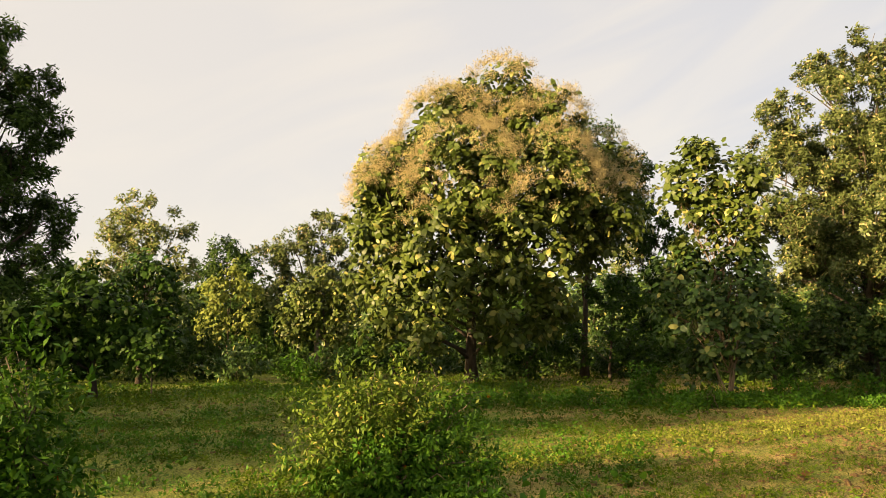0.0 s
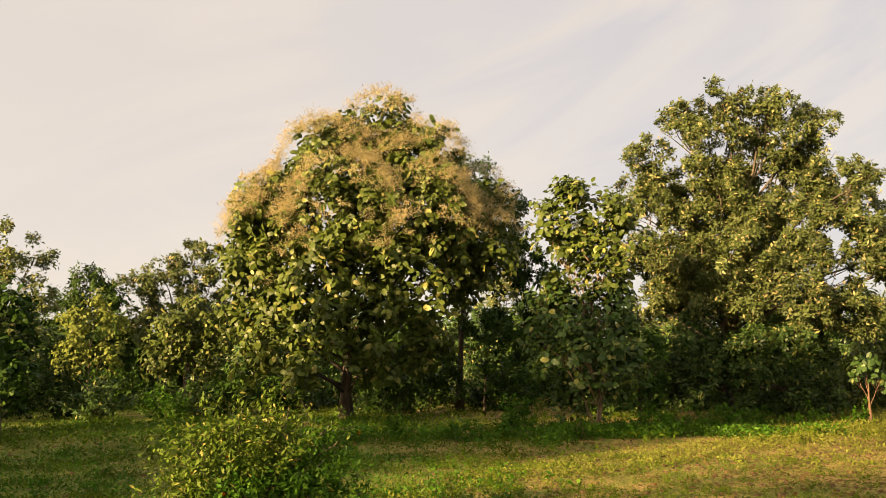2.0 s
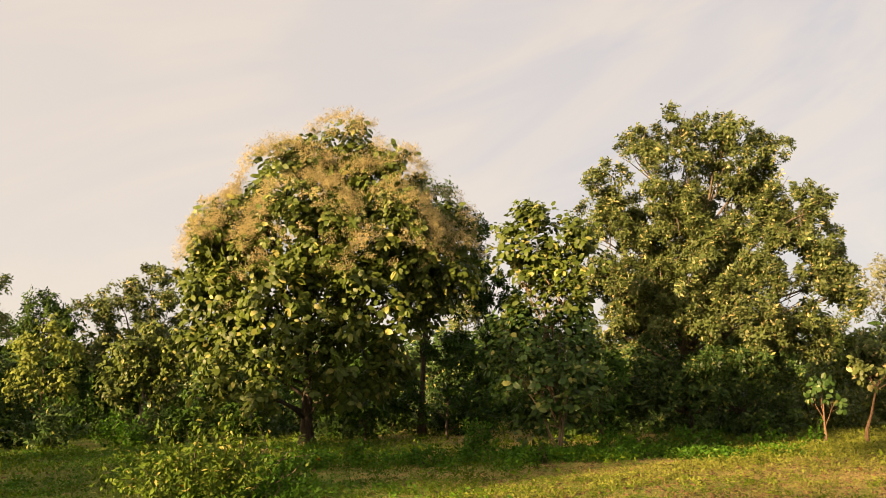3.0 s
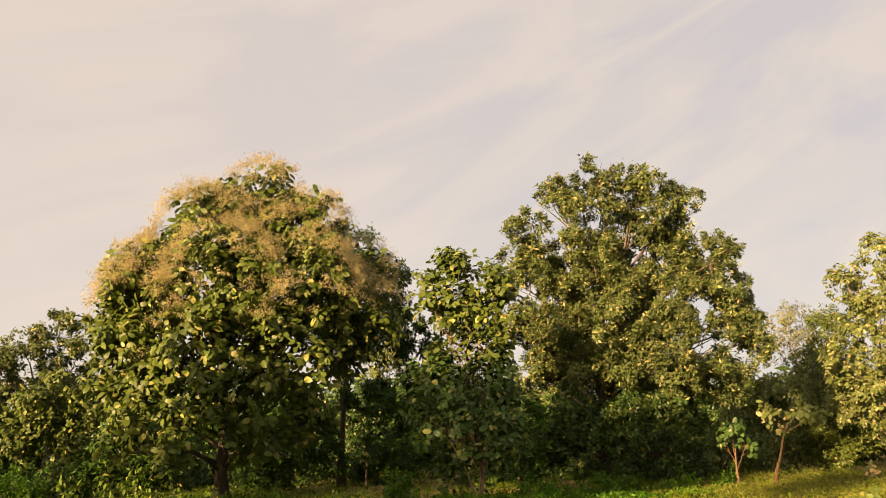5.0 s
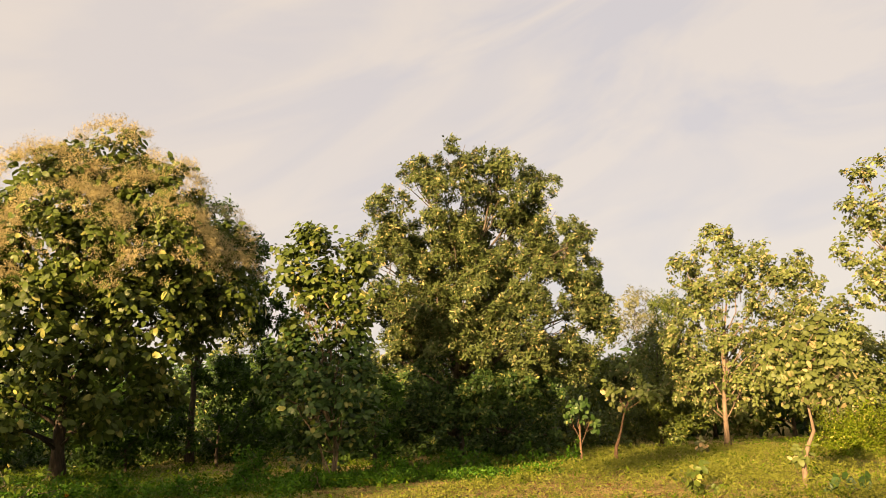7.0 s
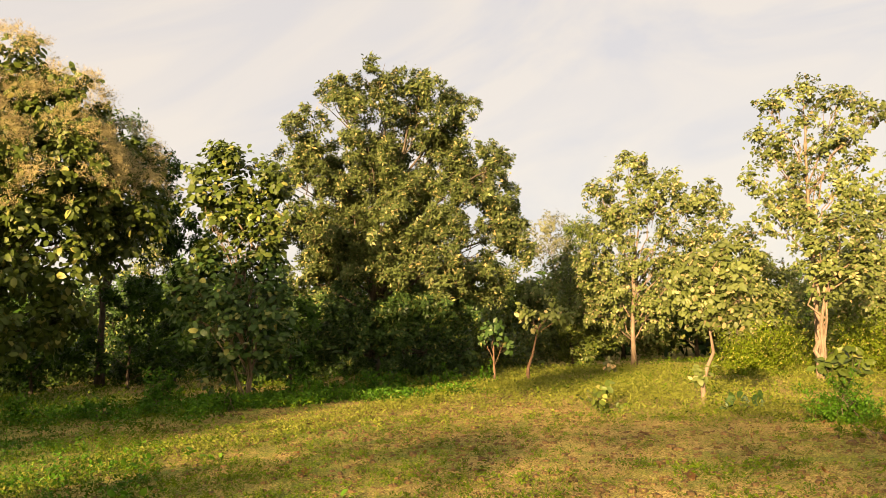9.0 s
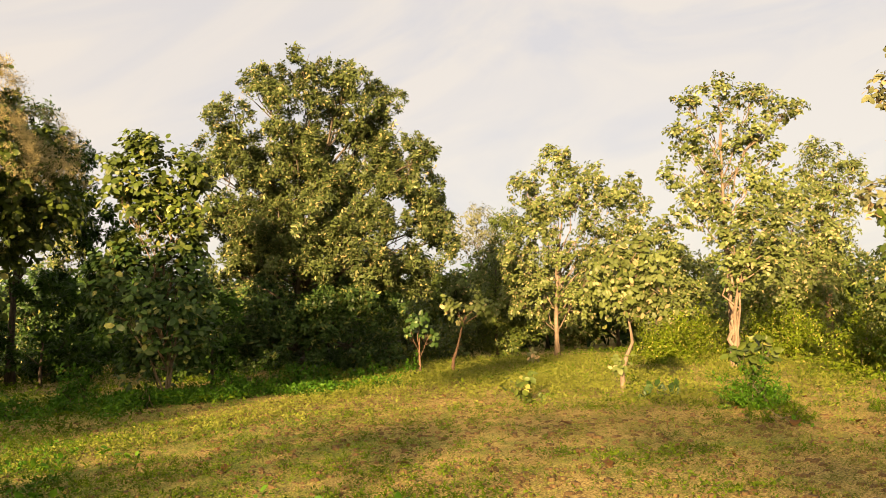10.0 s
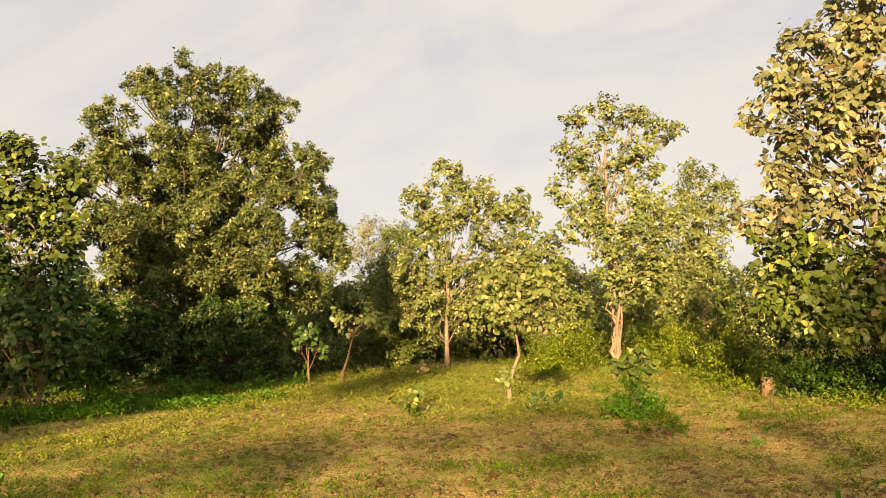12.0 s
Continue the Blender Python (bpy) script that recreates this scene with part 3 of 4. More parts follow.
tree("slim_tree", (5.66, 33.53),
     [(0.51, 0, 9.65, 1.04), (1.61, 0, 8.21, 1.15), (-0.64, 0, 9.46, 1.04), (2.03, 0, 7.03, 0.92), (0.67, 0, 6.14, 1.27), (-0.47, 0, 5.48, 1.04), (2.29, 0, 8.42, 0.65)],
     SLIM, 0.22, NARROW_DARK, BARK_DARK, "slim dark tree standing behind the teak", cover=3.2, trunk=0.16, per=9, spread=3.0)

tree("leafy_tree", (-10.10, 17.26),
     [(0.81, 0, 6.73, 0.95), (-0.08, 0, 7.35, 1.22), (1.56, 0, 6.14, 0.61), (0.88, 0, 5.24, 0.95), (1.38, 0, 4.04, 0.75), (0.01, 0, 5.64, 1.49),
      (0.11, 0, 3.72, 1.36), (1.96, 0, 3.7, 0.43), (0.52, 0, 8.08, 0.48), (-0.93, 0, 6.24, 1.63), (-0.83, 0, 4.47, 1.63), (0.99, 0, 3.04, 0.75), (-2.6, -1.5, 3.2, 1.7), (-2.8, -1, 5.2, 1.8), (-1.4, -2.2, 3.4, 1.2), (-2.4, -.6, 7.2, 1.5), (-0.6, 0, 2.2, 1.1)],
     SLIM, 0.14, NARROW_DARK, BARK_DARK, "dark shaded tree with narrow leaves at the field's edge", cover=3.0, trunk=0.2, per=8, spread=2.6, rise=0.6, skin=0.2, tufts=9)

tree("low_tree", (-9.59, 23.09),
     [(-1.56, 0, 2.2, 1.02), (-0.31, 0, 2.52, 1.02), (0.44, 0, 1.75, 0.85), (-0.96, 0, 1.29, 0.93), (-2.07, 0, 1.59, 0.93), (0.87, 0, 2.23, 0.68), (-0.1, 0, 0.98, 0.68)],
     ROUND, 0.2, SHADE, BARK_DARK, "low tree with deep shade in its leaf colour", cover=3.4, trunk=0.12, droop=0.5)

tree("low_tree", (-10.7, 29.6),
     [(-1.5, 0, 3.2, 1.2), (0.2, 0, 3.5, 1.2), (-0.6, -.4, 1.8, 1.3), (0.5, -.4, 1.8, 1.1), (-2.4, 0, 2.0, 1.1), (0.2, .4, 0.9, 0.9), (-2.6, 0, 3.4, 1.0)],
     ROUND, 0.2, SHADE, BARK_DARK, "low tree behind the shaded grass, leaves coloured as shaded", cover=3.4, trunk=0.12, droop=0.5)

tree("feathery_tree", (-14.08, 39.57),
     [(-0.38, 0, 7.24, 1.43), (-1.59, 0, 6.1, 1.28), (0.94, 0, 6.2, 1.28), (-0.31, 0, 5.34, 1.57), (-1.78, 0, 4.49, 1.14), (1.25, 0, 4.57, 1.28), (-0.23, 0, 3.19, 1.71)],
     KITE, 0.2, TEAK_SUNNY, BARK, "open yellow-green tree with upright limbs", cover=2.0, trunk=0.15, per=7, spread=3, rise=0.9, skin=0.2, tufts=10)

tree("sapling", (-7.68, 22.17), [(-0.08, 0, 1.37, 0.53), (-0.37, 0, 1.0, 0.4), (0.29, 0, 1.0, 0.4)], ROUND, 0.18, SHADE, BARK, "small sapling in the shaded grass, leaves coloured as shaded",
     "sapling", cover=2.2, trunk=0.03, droop=0.5)

tree("sapling", (-9.91, 38.40),
     [(0.14, 0, 4.19, 0.94), (-0.73, 0, 3.66, 0.75), (0.92, 0, 3.68, 0.75), (-0.57, 0, 2.36, 0.86), (0.69, 0, 2.37, 0.86), (-1.09, 0, 1.75, 0.42), (0.9, 0, 1.6, 0.36)],
     ROUND, 0.17, YELLOW, BARK_PALE, "young tree with yellow drooping leaves", "sapling", cover=2.2, trunk=0.07, droop=0.9, single=120)

tree("round_tree", (-13.01, 50.35),
     [(-0.17, 0, 6.36, 1.41), (-1.3, 0, 5.31, 1.24), (0.84, 0, 5.7, 1.24), (-0.11, 0, 3.96, 1.77), (-1.74, 0, 3.61, 1.41), (1.58, 0, 2.95, 1.41), (-2.0, 0, 1.59, 1.59), (-0.05, 0, 1.59, 1.77), (1.96, 0, 1.25, 1.41)],
     KITE, 0.24, NARROW_DARK, BARK_DARK, "round dark green tree behind the saplings", cover=3.4, trunk=0.18, per=8)

tree("spreading_tree", (-6.86, 45.49),
     [(0.19, 0, 7.48, 1.19), (-1.33, 0, 6.51, 1.31), (1.28, 0, 6.87, 1.19), (-2.53, 0, 5.87, 1.03), (-0.39, 0, 5.28, 1.72), (1.77, 0, 4.99, 1.25), (-1.89, 0, 4.03, 1.56), (2.71, 0, 4.07, 1.25)],
     KITE, 0.22, NARROW, BARK, "spreading olive-green tree farther back", cover=2.8, trunk=0.18, per=8, rise=0.9, skin=0.2, tufts=10)

tree("teak_tree", (-5.01, 35.65),
     [(-0.17, 0, 4.0, 0.98), (-1.12, 0, 3.27, 0.98), (0.8, 0, 3.28, 0.98), (-0.39, 0, 2.31, 1.22), (0.82, 0, 1.83, 0.98), (-1.33, 0, 2.07, 0.86)],
     ROUND, 0.18, TEAK, BARK_DARK, "young bushy teak with broad green leaves", cover=3.2, trunk=0.09, droop=0.5, single=100)

tree("pale_tree", (9.86, 44.93), [(-0.17, 0, 5.86, 1.25), (-0.64, 0, 4.64, 0.94), (0.74, 0, 6.46, 0.78)], KITE, 0.22, TEAK_SUNNY, BARK, "far tree with sunlight in its pale leaf colour", cover=2.6, trunk=0.12, per=8)

tree("teak_tree", (25.38, 25.89),
     [(0.19, 0, 8.23, 1.03), (1.58, 0, 7.4, 1.27), (-1.06, 0, 7.32, 0.93), (2.73, 0, 6.85, 1.03), (0.33, 0, 6.01, 1.47), (1.94, 0, 5.2, 1.22), (-0.9, 0, 5.34, 1.1),
      (3.1, 0, 5.14, 0.98), (-1.44, 0, 4.14, 1.1), (0.47, 0, 4.06, 1.22), (2.1, 0, 3.75, 1.22), (3.6, 0, 6.2, 0.8), (3.3, 0, 7.3, 0.6), (-0.78, 0, 2.66, 1.22), (0.86, 0, 2.36, 0.98), (-1.75, 0, 2.46, 0.86)],
     ROUND, 0.14, TEAK_SUNNY, BARK_PALE, "yellow-green teak with pale upright limbs", cover=2.7, rise=0.6, skin=0.2, thick=0.2, each=14, trunk=0.12, droop=0.5, single=150)

tree("pale_tree", (30.85, 37.09), [(-0.51, 0, 7.36, 1.3), (0.41, 0, 6.01, 1.3), (-1.21, 0, 6.07, 0.98), (0.02, 0, 4.39, 1.3)],
     SLIM, 0.22, PALE, BARK_PALE, "sparse pale tree with dry foliage", cover=1.3, trunk=0.12, per=6)

tree("teak_tree", (23.37, 15.93),
     [(0.1, 0, 8.7, 0.8), (1.08, 0, 8.39, 0.72), (-0.95, 0, 8.47, 0.61), (1.87, 0, 7.93, 0.53), (2.35, 0, 8.05, 0.34), (-1.35, 0, 7.58, 0.48), (-0.15, 0, 7.44, 0.86),
      (1.0, 0, 7.13, 0.86), (-1.51, 0, 6.29, 0.61), (-0.24, 0, 5.99, 0.76), (0.74, 0, 5.72, 0.76), (-0.98, 0, 4.96, 0.76), (0.0, 0, 4.52, 0.86), (1.55, 0, 5.64, 0.72), (-0.9, 0, 6.9, 0.6), (0.3, 0, 6.6, 0.7), (1.5, 0, 6.4, 0.6), (-0.5, 0, 5.4, 0.7), (1.0, 0, 4.9, 0.7)],
     ROUND, 0.125, TEAK_SUNNY, BARK_PALE, "tall open teak with sparse bright leaves", cover=2.0, rise=0.6, skin=0.15, thick=0.18, each=14, trunk=0.10, top=8.0, droop=0.4, single=200, fork=0.72)

tree("large_leaved_tree", (21.7, 14.8), [(0.79, 0, 3.93, 0.82), (1.5, 0, 3.85, 0.72), (0.11, 0, 3.6, 0.72), (0.39, 0, 2.8, 0.7), (1.3, 0, 3.05, 0.7)],
     ROUND, 0.14, TEAK_SUNNY, BARK_PALE, "leafy tree on twisted pale trunks", cover=2.6, trunk=0.11, droop=0.5, single=120,
     stems=[(0.10, 2.9, 0.085), (0.42, 3.1, 0.08), (0.0, 2.6, 0.06), (0.62, 3.3, 0.05)], fork=0.85)

tree("leafy_tree", (33.63, 18.31),
     [(0.21, 0, 7.79, 1.08), (0.76, 0, 6.79, 1.29), (-0.51, 0, 6.45, 1.03), (0.24, 0, 5.21, 1.29), (-0.65, 0, 4.35, 1.16), (0.53, 0, 3.58, 1.29), (-0.33, 0, 2.93, 1.03)],
     KITE, 0.18, TEAK_SUNNY, BARK_RED, "olive tree at the end of the grass lane", cover=2.6, trunk=0.16, per=8)

tree("teak_tree", (17.47, 5.56),
     [(-0.32, 0, 7.29, 0.86), (-1.11, 0, 7.09, 0.59), (-1.65, 0, 6.25, 0.59), (-0.82, 0, 6.11, 0.73), (-0.02, 0, 5.97, 0.86), (-2.17, 0, 5.91, 0.34), (-1.51, 0, 5.17, 0.73),
      (-0.5, 0, 4.92, 0.86), (-1.79, 0, 4.27, 0.61), (-1.19, 0, 3.86, 0.73), (-0.39, 0, 3.67, 0.73), (-2.32, 0, 3.74, 0.46), (-1.67, 0, 2.99, 0.73), (-0.86, 0, 2.82, 0.79),
      (-0.3, 0, 2.34, 0.73), (-1.93, 0, 2.21, 0.67), (-1.23, 0, 1.84, 0.67), (-0.56, 0, 1.49, 0.61), (0.8, 0, 6.61, 1.1), (0.94, 0, 4.94, 1.22), (0.73, 0, 3.35, 1.22),
      (0.42, 0, 1.88, 0.98), (0.32, 0, 7.84, 0.98), (0.94, 0, 8.38, 1.1)],
     # green leaves low down, their darker tone also carrying the shade there
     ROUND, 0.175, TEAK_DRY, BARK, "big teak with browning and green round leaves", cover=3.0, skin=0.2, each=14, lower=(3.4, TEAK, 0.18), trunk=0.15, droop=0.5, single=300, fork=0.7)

tree("teak_tree", (25.87, 20.93),
     [(0.26, 0, 4.55, 1.01), (-0.42, 0, 3.5, 1.01), (1.02, 0, 3.43, 1.01), (0.14, 0, 2.4, 1.12), (1.34, 0, 2.14, 1.01), (-0.91, 0, 2.23, 1.01), (0.47, 0, 1.11, 0.9)],
     ROUND, 0.14, TEAK_SUNNY, BARK, "bushy yellow-green teak in the evening sun", cover=2.6, trunk=0.09, droop=0.5)
tree("teak_tree", (29.51, 17.46),
     [(0.35, 0, 5.35, 0.92), (-0.13, 0, 3.91, 1.04), (0.55, 0, 2.82, 1.04), (-0.43, 0, 2.24, 1.04), (0.85, 0, 1.77, 1.04), (-1.45, 0, 1.65, 0.92)],
     ROUND, 0.14, TEAK_SUNNY, BARK_RED, "bushy sunlit teak beside the grass lane", cover=2.6, trunk=0.09, droop=0.5)
tree("leafy_tree", (24.77, 29.15),
     [(0.76, 0, 5.85, 0.98), (0.68, 0, 4.04, 1.08), (-0.15, 0, 2.53, 1.16), (1.34, 0, 1.72, 1.16), (-0.97, 0, 1.28, 1.03), (0.28, 0, 0.74, 1.03)],
     SLIM, 0.16, TEAK, BARK_DARK, "green feathery tree among the teaks", cover=3.0, trunk=0.1, per=8)
for x, y, lobes in [(9.63, 24.35, [(-0.15, 0, 1.9, 0.7), (0.26, 0, 1.14, 0.79), (0.5, 0, 2.4, 0.6), (-0.65, 0, 0.84, 0.53)]),
                    (6.24, 31.39, [(0.06, 0, 2.86, 1.09), (0.96, 0, 1.59, 0.98), (-1.23, 0, 1.59, 0.98), (1.45, 0, 0.76, 0.76)]),
                    (8.7, 34.9, [(0, 0, 4.6, 1.1), (0.4, 0, 6.3, 0.95), (-0.5, 0, 5.6, 1.0), (1.1, 0, 5.3, 0.9), (-.9, 0, 3.4, 1.1), (.9, 0, 3.5, 1.1), (0, 0, 2.2, 1.2), (-.8, 0, 1.2, 1.0), (.9, 0, 1.2, 1.0)]),
                    (3.2, 31.8, [(0, 0, 1.17, 0.98), (-1.0, 0, 1.16, 0.87), (0.6, 0, 1.5, 0.8)]),
                    (-1.92, 33.95, [(-0.01, 0, 1.14, 1.04), (-1.15, 0, 1.59, 0.97), (1.14, 0, 0.68, 0.81), (-1.82, 0, 0.69, 0.81)])]:
    tree("low_tree", (x, y), lobes, KITE, 0.2, SHADE, BARK_DARK, "low tree in the wood with shade in its leaf colour", cover=2.6, trunk=0.07, tufts=7, skin=0.2)

# ---- saplings and shrubs in the clearing ----
tree("sapling", (13.95, 12.18),
     [(-0.06, 0, 2.72, 0.5), (0.52, 0, 2.69, 0.5), (0.14, 0, 2.11, 0.48), (-0.43, 0, 2.37, 0.36), (0.83, 0, 2.2, 0.38), (0.93, 0, 1.9, 0.25), (0.54, 0, 3.17, 0.25), (0.07, 0, 3.07, 0.25), (0.0, 0, 0.68, 0.2)],
     ROUND, 0.14, TEAK_SUNNY, BARK_PALE, "young teak sapling with a crooked pale trunk", "sapling", cover=2.8, trunk=0.06, droop=0.5, single=200, fork=0.85,
     trunk_line=[(0.0, 0, -0.1), (0.0, 0, 0.3), (0.0, 0, 0.51), (0.12, 0, 0.85), (0.25, 0, 1.13), (0.22, 0, 1.4), (0.18, 0, 1.7), (0.2, 0, 2.6)])
tree("sapling", (16.55, 21.63), [(0.24, 0, 2.05, 0.37), (0.88, 0, 2.21, 0.37), (1.33, 0, 2.1, 0.29), (-0.12, 0, 2.24, 0.26)],
     ROUND, 0.19, TEAK_SUNNY, BARK_RED, "leaning sapling with a reddish trunk", "sapling", fork=0.8, cover=3.0, trunk=0.06, single=40,
     trunk_line=[(0, 0, -.1), (0.05, 0, .5), (0.2, 0, 0.9), (0.35, 0, 1.5), (0.5, 0, 1.9)])
tree("sapling", (15.71, 22.24), [(-0.02, 0, 1.73, 0.37), (-0.3, 0, 1.46, 0.28), (0.33, 0, 1.26, 0.33)], ROUND, 0.2, TEAK_DARK, BARK_RED,
     "small sapling with broad dull leaves", "sapling", cover=1.8, trunk=0.06, single=30)
tree("sapling", (11.33, 12.41), [(-0.04, 0, 0.38, 0.25), (0.22, 0, 0.16, 0.22), (-0.26, 0, 0.39, 0.13)], BROAD, 0.14, TEAK, BARK,
     "low seedling with a few yellowing leaves", "sapling", cover=1.5, trunk=0.012, single=20)
tree("sapling", (13.5, 10.9), [(0, 0, 0.22, 0.22), (0.3, 0, 0.2, 0.16)], BROAD, 0.22, TEAK_DARK, BARK, "low seedling with broad leaves", "sapling", cover=1.4, trunk=0.012, single=15)


def shrub(base, lobes, mat, label, size=0.07, template=OVAL, cover=1.8, flowers=0, stems=9, name="shrub", per=6, droop=0.25, shaded_leaf=None):
    """A bush of thin stems and a cloud of small leaves."""
    reseed(*base)
    b, u, w = place(base)
    thing = tagged(new(name), label, "bush")
    thing.location = b
    rel = [(*(u * q[0] + w * q[1] + np.array([0, 0, q[2]])), q[3]) for q in lobes]
    for i in range(stems):
        q = rel[rng.integers(len(rel))]
        tip = np.array(q[:3]) + unit(rng.normal(0, 1, 3) + [0, 0, 1]) * q[3] * 0.6
        v, f = tube(bend((*rng.normal(0, .12, 2), -.03), tip, 0.08, 5, 0.14), [0.013, 0.011, 0.009, 0.007, 0.005, 0.003], 5)
        link_mesh("stem", v, f, BARK, thing, True)
    # leafy shoots that rise from the ground and arch outwards
    area = sum(math.pi * q[3] ** 2 for q in rel)
    n = int(cover * area / (0.22 * size * size))
    per = 26
    shoots = max(3, n // per)
    tip, out, _ = lobe_points(rel, shoots, 0.5)
    tip = tip + out * (rng.random(shoots) ** 4 * 0.42 * np.mean([q[3] for q in rel]) / 0.3)[:, None] * [1, 1, 1.3]
    low = np.stack([tip[:, 0] * rng.uniform(.3, .9, shoots), tip[:, 1] * rng.uniform(.3, .9, shoots), np.full(shoots, 0.0)], -1)
    low[:, 2] = tip[:, 2] * rng.uniform(0.15, 0.75, shoots)
    k = np.repeat(np.arange(shoots), per)
    a = rng.random(len(k)) ** 0.8
    p = low[k] + (tip - low)[k] * a[:, None]
    p[:, 2] += 0.10 * np.sin(math.pi * a) * np.linalg.norm(tip - low, axis=-1)[k]
    side = unit(rng.normal(0, 1, (len(k), 3)))
    p += side * size * 0.3
    way = unit(side + unit(tip - low)[k] * 0.5 + [0, 0, -droop])
    face = unit(rng.normal(0, .45, (len(k), 3)) + [0, 0, 1] + out[k] * .4)
    ok = p[:, 2] > 0.01
    s = size * rng.uniform(.55, 1.35, len(k))
    parts = [("foliage", ok, mat)]
    if shaded_leaf:
        # painted light: greener leaves low down and right, where the bush is shaded
        green = ok & (p[:, 2] - 0.45 * (p @ u) + 0.10 * np.sin(7 * (p @ u)) + rng.normal(0, .10, len(k)) < shaded_leaf[0])
        parts = [("foliage", ok & ~green, mat), ("low_foliage", green, shaded_leaf[1])]
    for part_name, some, tone_mat in parts:
        v, f = blades(template, p[some], way[some], face[some], s[some])
        tagged(array_mesh(part_name, v, f, tone_mat, thing), kind="stuff")
    if flowers:
        at, out, _ = lobe_points(rel, flowers * 4, 0.98)
        pick = np.where(out @ -w > 0.15)[0][:flowers]
        for i in pick:
            k = 16
            d = unit(rng.normal(0, 1, (k, 3)) + [0, 0, .6])
            v, f = blades(OVAL, at[i] + d * 0.006, d, rng.normal(0, 1, (k, 3)), np.full(k, 0.016))
            array_mesh("flower", v, f, FLOWER, thing)["label"] = "orange flower head"
    return thing


shrub((-0.54, 8.68), [(-0.53, 0, 0.91, 0.31), (-0.01, 0, 1.02, 0.34), (0.4, 0, 1.08, 0.25), (-0.75, 0, 0.6, 0.28), (-0.29, -.1, 0.62, 0.37), (0.23, -.1, 0.62, 0.37),
                      (0.64, 0, 0.67, 0.28), (-0.75, 0, 0.29, 0.25), (-0.29, -.2, 0.23, 0.34), (0.23, -.2, 0.22, 0.34), (0.69, 0, 0.27, 0.28), (0.35, 0, 1.31, 0.13), (0.78, 0, 1.13, 0.13), (0.95, 0, 1.0, 0.11), (-0.2, 0, 1.22, 0.12),
                      (-0.53, 0, 1.19, 0.17), (0.52, -.5, 0.12, 0.2),
                      (-0.95, 0, 0.4, 0.24), (0.95, 0, 0.4, 0.26), (0.8, 0, 0.85, 0.16), (-0.72, 0, 0.98, 0.18), (0.1, 0, 1.2, 0.2), (1.05, -.1, 0.2, 0.2)],
      BUSH, "wild flowering bush with small orange flower heads", size=0.066, cover=3.4, flowers=10, stems=30, droop=0.7, shaded_leaf=(0.70, FRESH))
shrub((0.18, 7.35), [(0, 0, .16, .2), (.2, 0, .13, .17), (-.2, 0, .12, .16), (.05, 0, .3, .12)], FRESH, "fresh green seedlings at the bush's foot", size=0.075, cover=2.6, stems=5, droop=0.5)
shrub((-3.09, 6.28), [(-0.12, 0, 1.39, 0.21), (0.13, 0, 1.3, 0.15), (-0.03, 0, 1.1, 0.29), (-0.25, 0, 1.02, 0.33), (0.06, 0, 0.81, 0.31), (-0.15, 0, 0.57, 0.33),
                      (0.26, 0, 0.54, 0.21), (-0.47, 0, 1.19, 0.38), (0.0, 0, 0.25, 0.4), (-.5, 0, .5, .5)],
      FRESH, "wild bush with fresh green leaves and few flowers", size=0.08, cover=2.8, flowers=4, stems=16)
tree("sapling", (19.5, 21.0), [(0, 0, 0.5, 0.22), (0.2, 0, 0.35, 0.16)], BROAD, 0.16, TEAK_DRY, BARK, "small dried seedling with tan leaves", "sapling", cover=1.3, trunk=0.012, single=12)
shrub((11.9, 7.3), [(0, 0, .12, .22), (.3, 0, .1, .18), (-.3, 0, .1, .18)], WEED, "low green weed clump on the worn field", size=0.06, cover=1.8, stems=4)


def fallen_leaf(x, y, s, turn):
    """One curled brown leaf on the soil."""
    tv, tf = BROAD
    v = tv * s
    v[:, 2] = 0.35 * np.abs(v[:, 1]) + 0.25 * s * np.sin(2.5 * tv[:, 0]) + 0.012
    ob = link_mesh("fallen_leaf", [tuple(q) for q in v], [tuple(int(k) for k in q) for q in tf], DEAD, None, True)
    ob.matrix_basis = pose(x, y, float(ground_height(np.array(x), np.array(y))), 0, 0, turn)
    return tagged(ob, "curled reddish-brown fallen leaf on the soil", "leaf", "fallen leaves on the field")


for x, y, s, turn in [(11.6, 6.9, .26, 20), (9.6, 9.4, .22, 130), (12.4, 6.4, .2, 250), (7.4, 6.6, .2, 75), (6.0, 8.6, .18, 190), (6.4, 15.2, .2, 300), (4.2, 9.9, .2, 40), (-0.9, 6.9, .16, 100), (10.4, 12.6, .2, 220), (-2.4, 7.4, .15, 10)]:
    fallen_leaf(x, y, s, turn)

shrub((-5.22, 30.59), [(0, 0, .7, .55), (-.4, 0, .6, .45), (.4, 0, .5, .45), (0, 0, .3, .6)], FRESH, "bright green shrub in the shade line", size=0.12, cover=2)
shrub((5.29, 22.17), [(0, 0, .6, .42), (-.2, 0, .9, .25), (.25, 0, .5, .35), (0, 0, .25, .45)], FRESH, "round green shrub at the wood's edge", size=0.1, cover=2)
shrub((13.18, 8.54), [(-0.03, 0, 0.28, 0.37), (0.2, 0, 0.38, 0.31), (-0.25, 0, 0.28, 0.29), (0, 0, .15, .4)], FRESH, "dense round green bush in the clearing", size=0.07, cover=2.6)
tree("sapling", (13.45, 8.75), [(0.06, 0, 0.9, 0.34), (0.33, 0, 1.04, 0.21), (-0.21, 0, 0.9, 0.19)], BROAD, 0.17, TEAK, BARK, "broad-leaved seedling growing out of the bush", "sapling", cover=1.9, trunk=0.02, single=30)
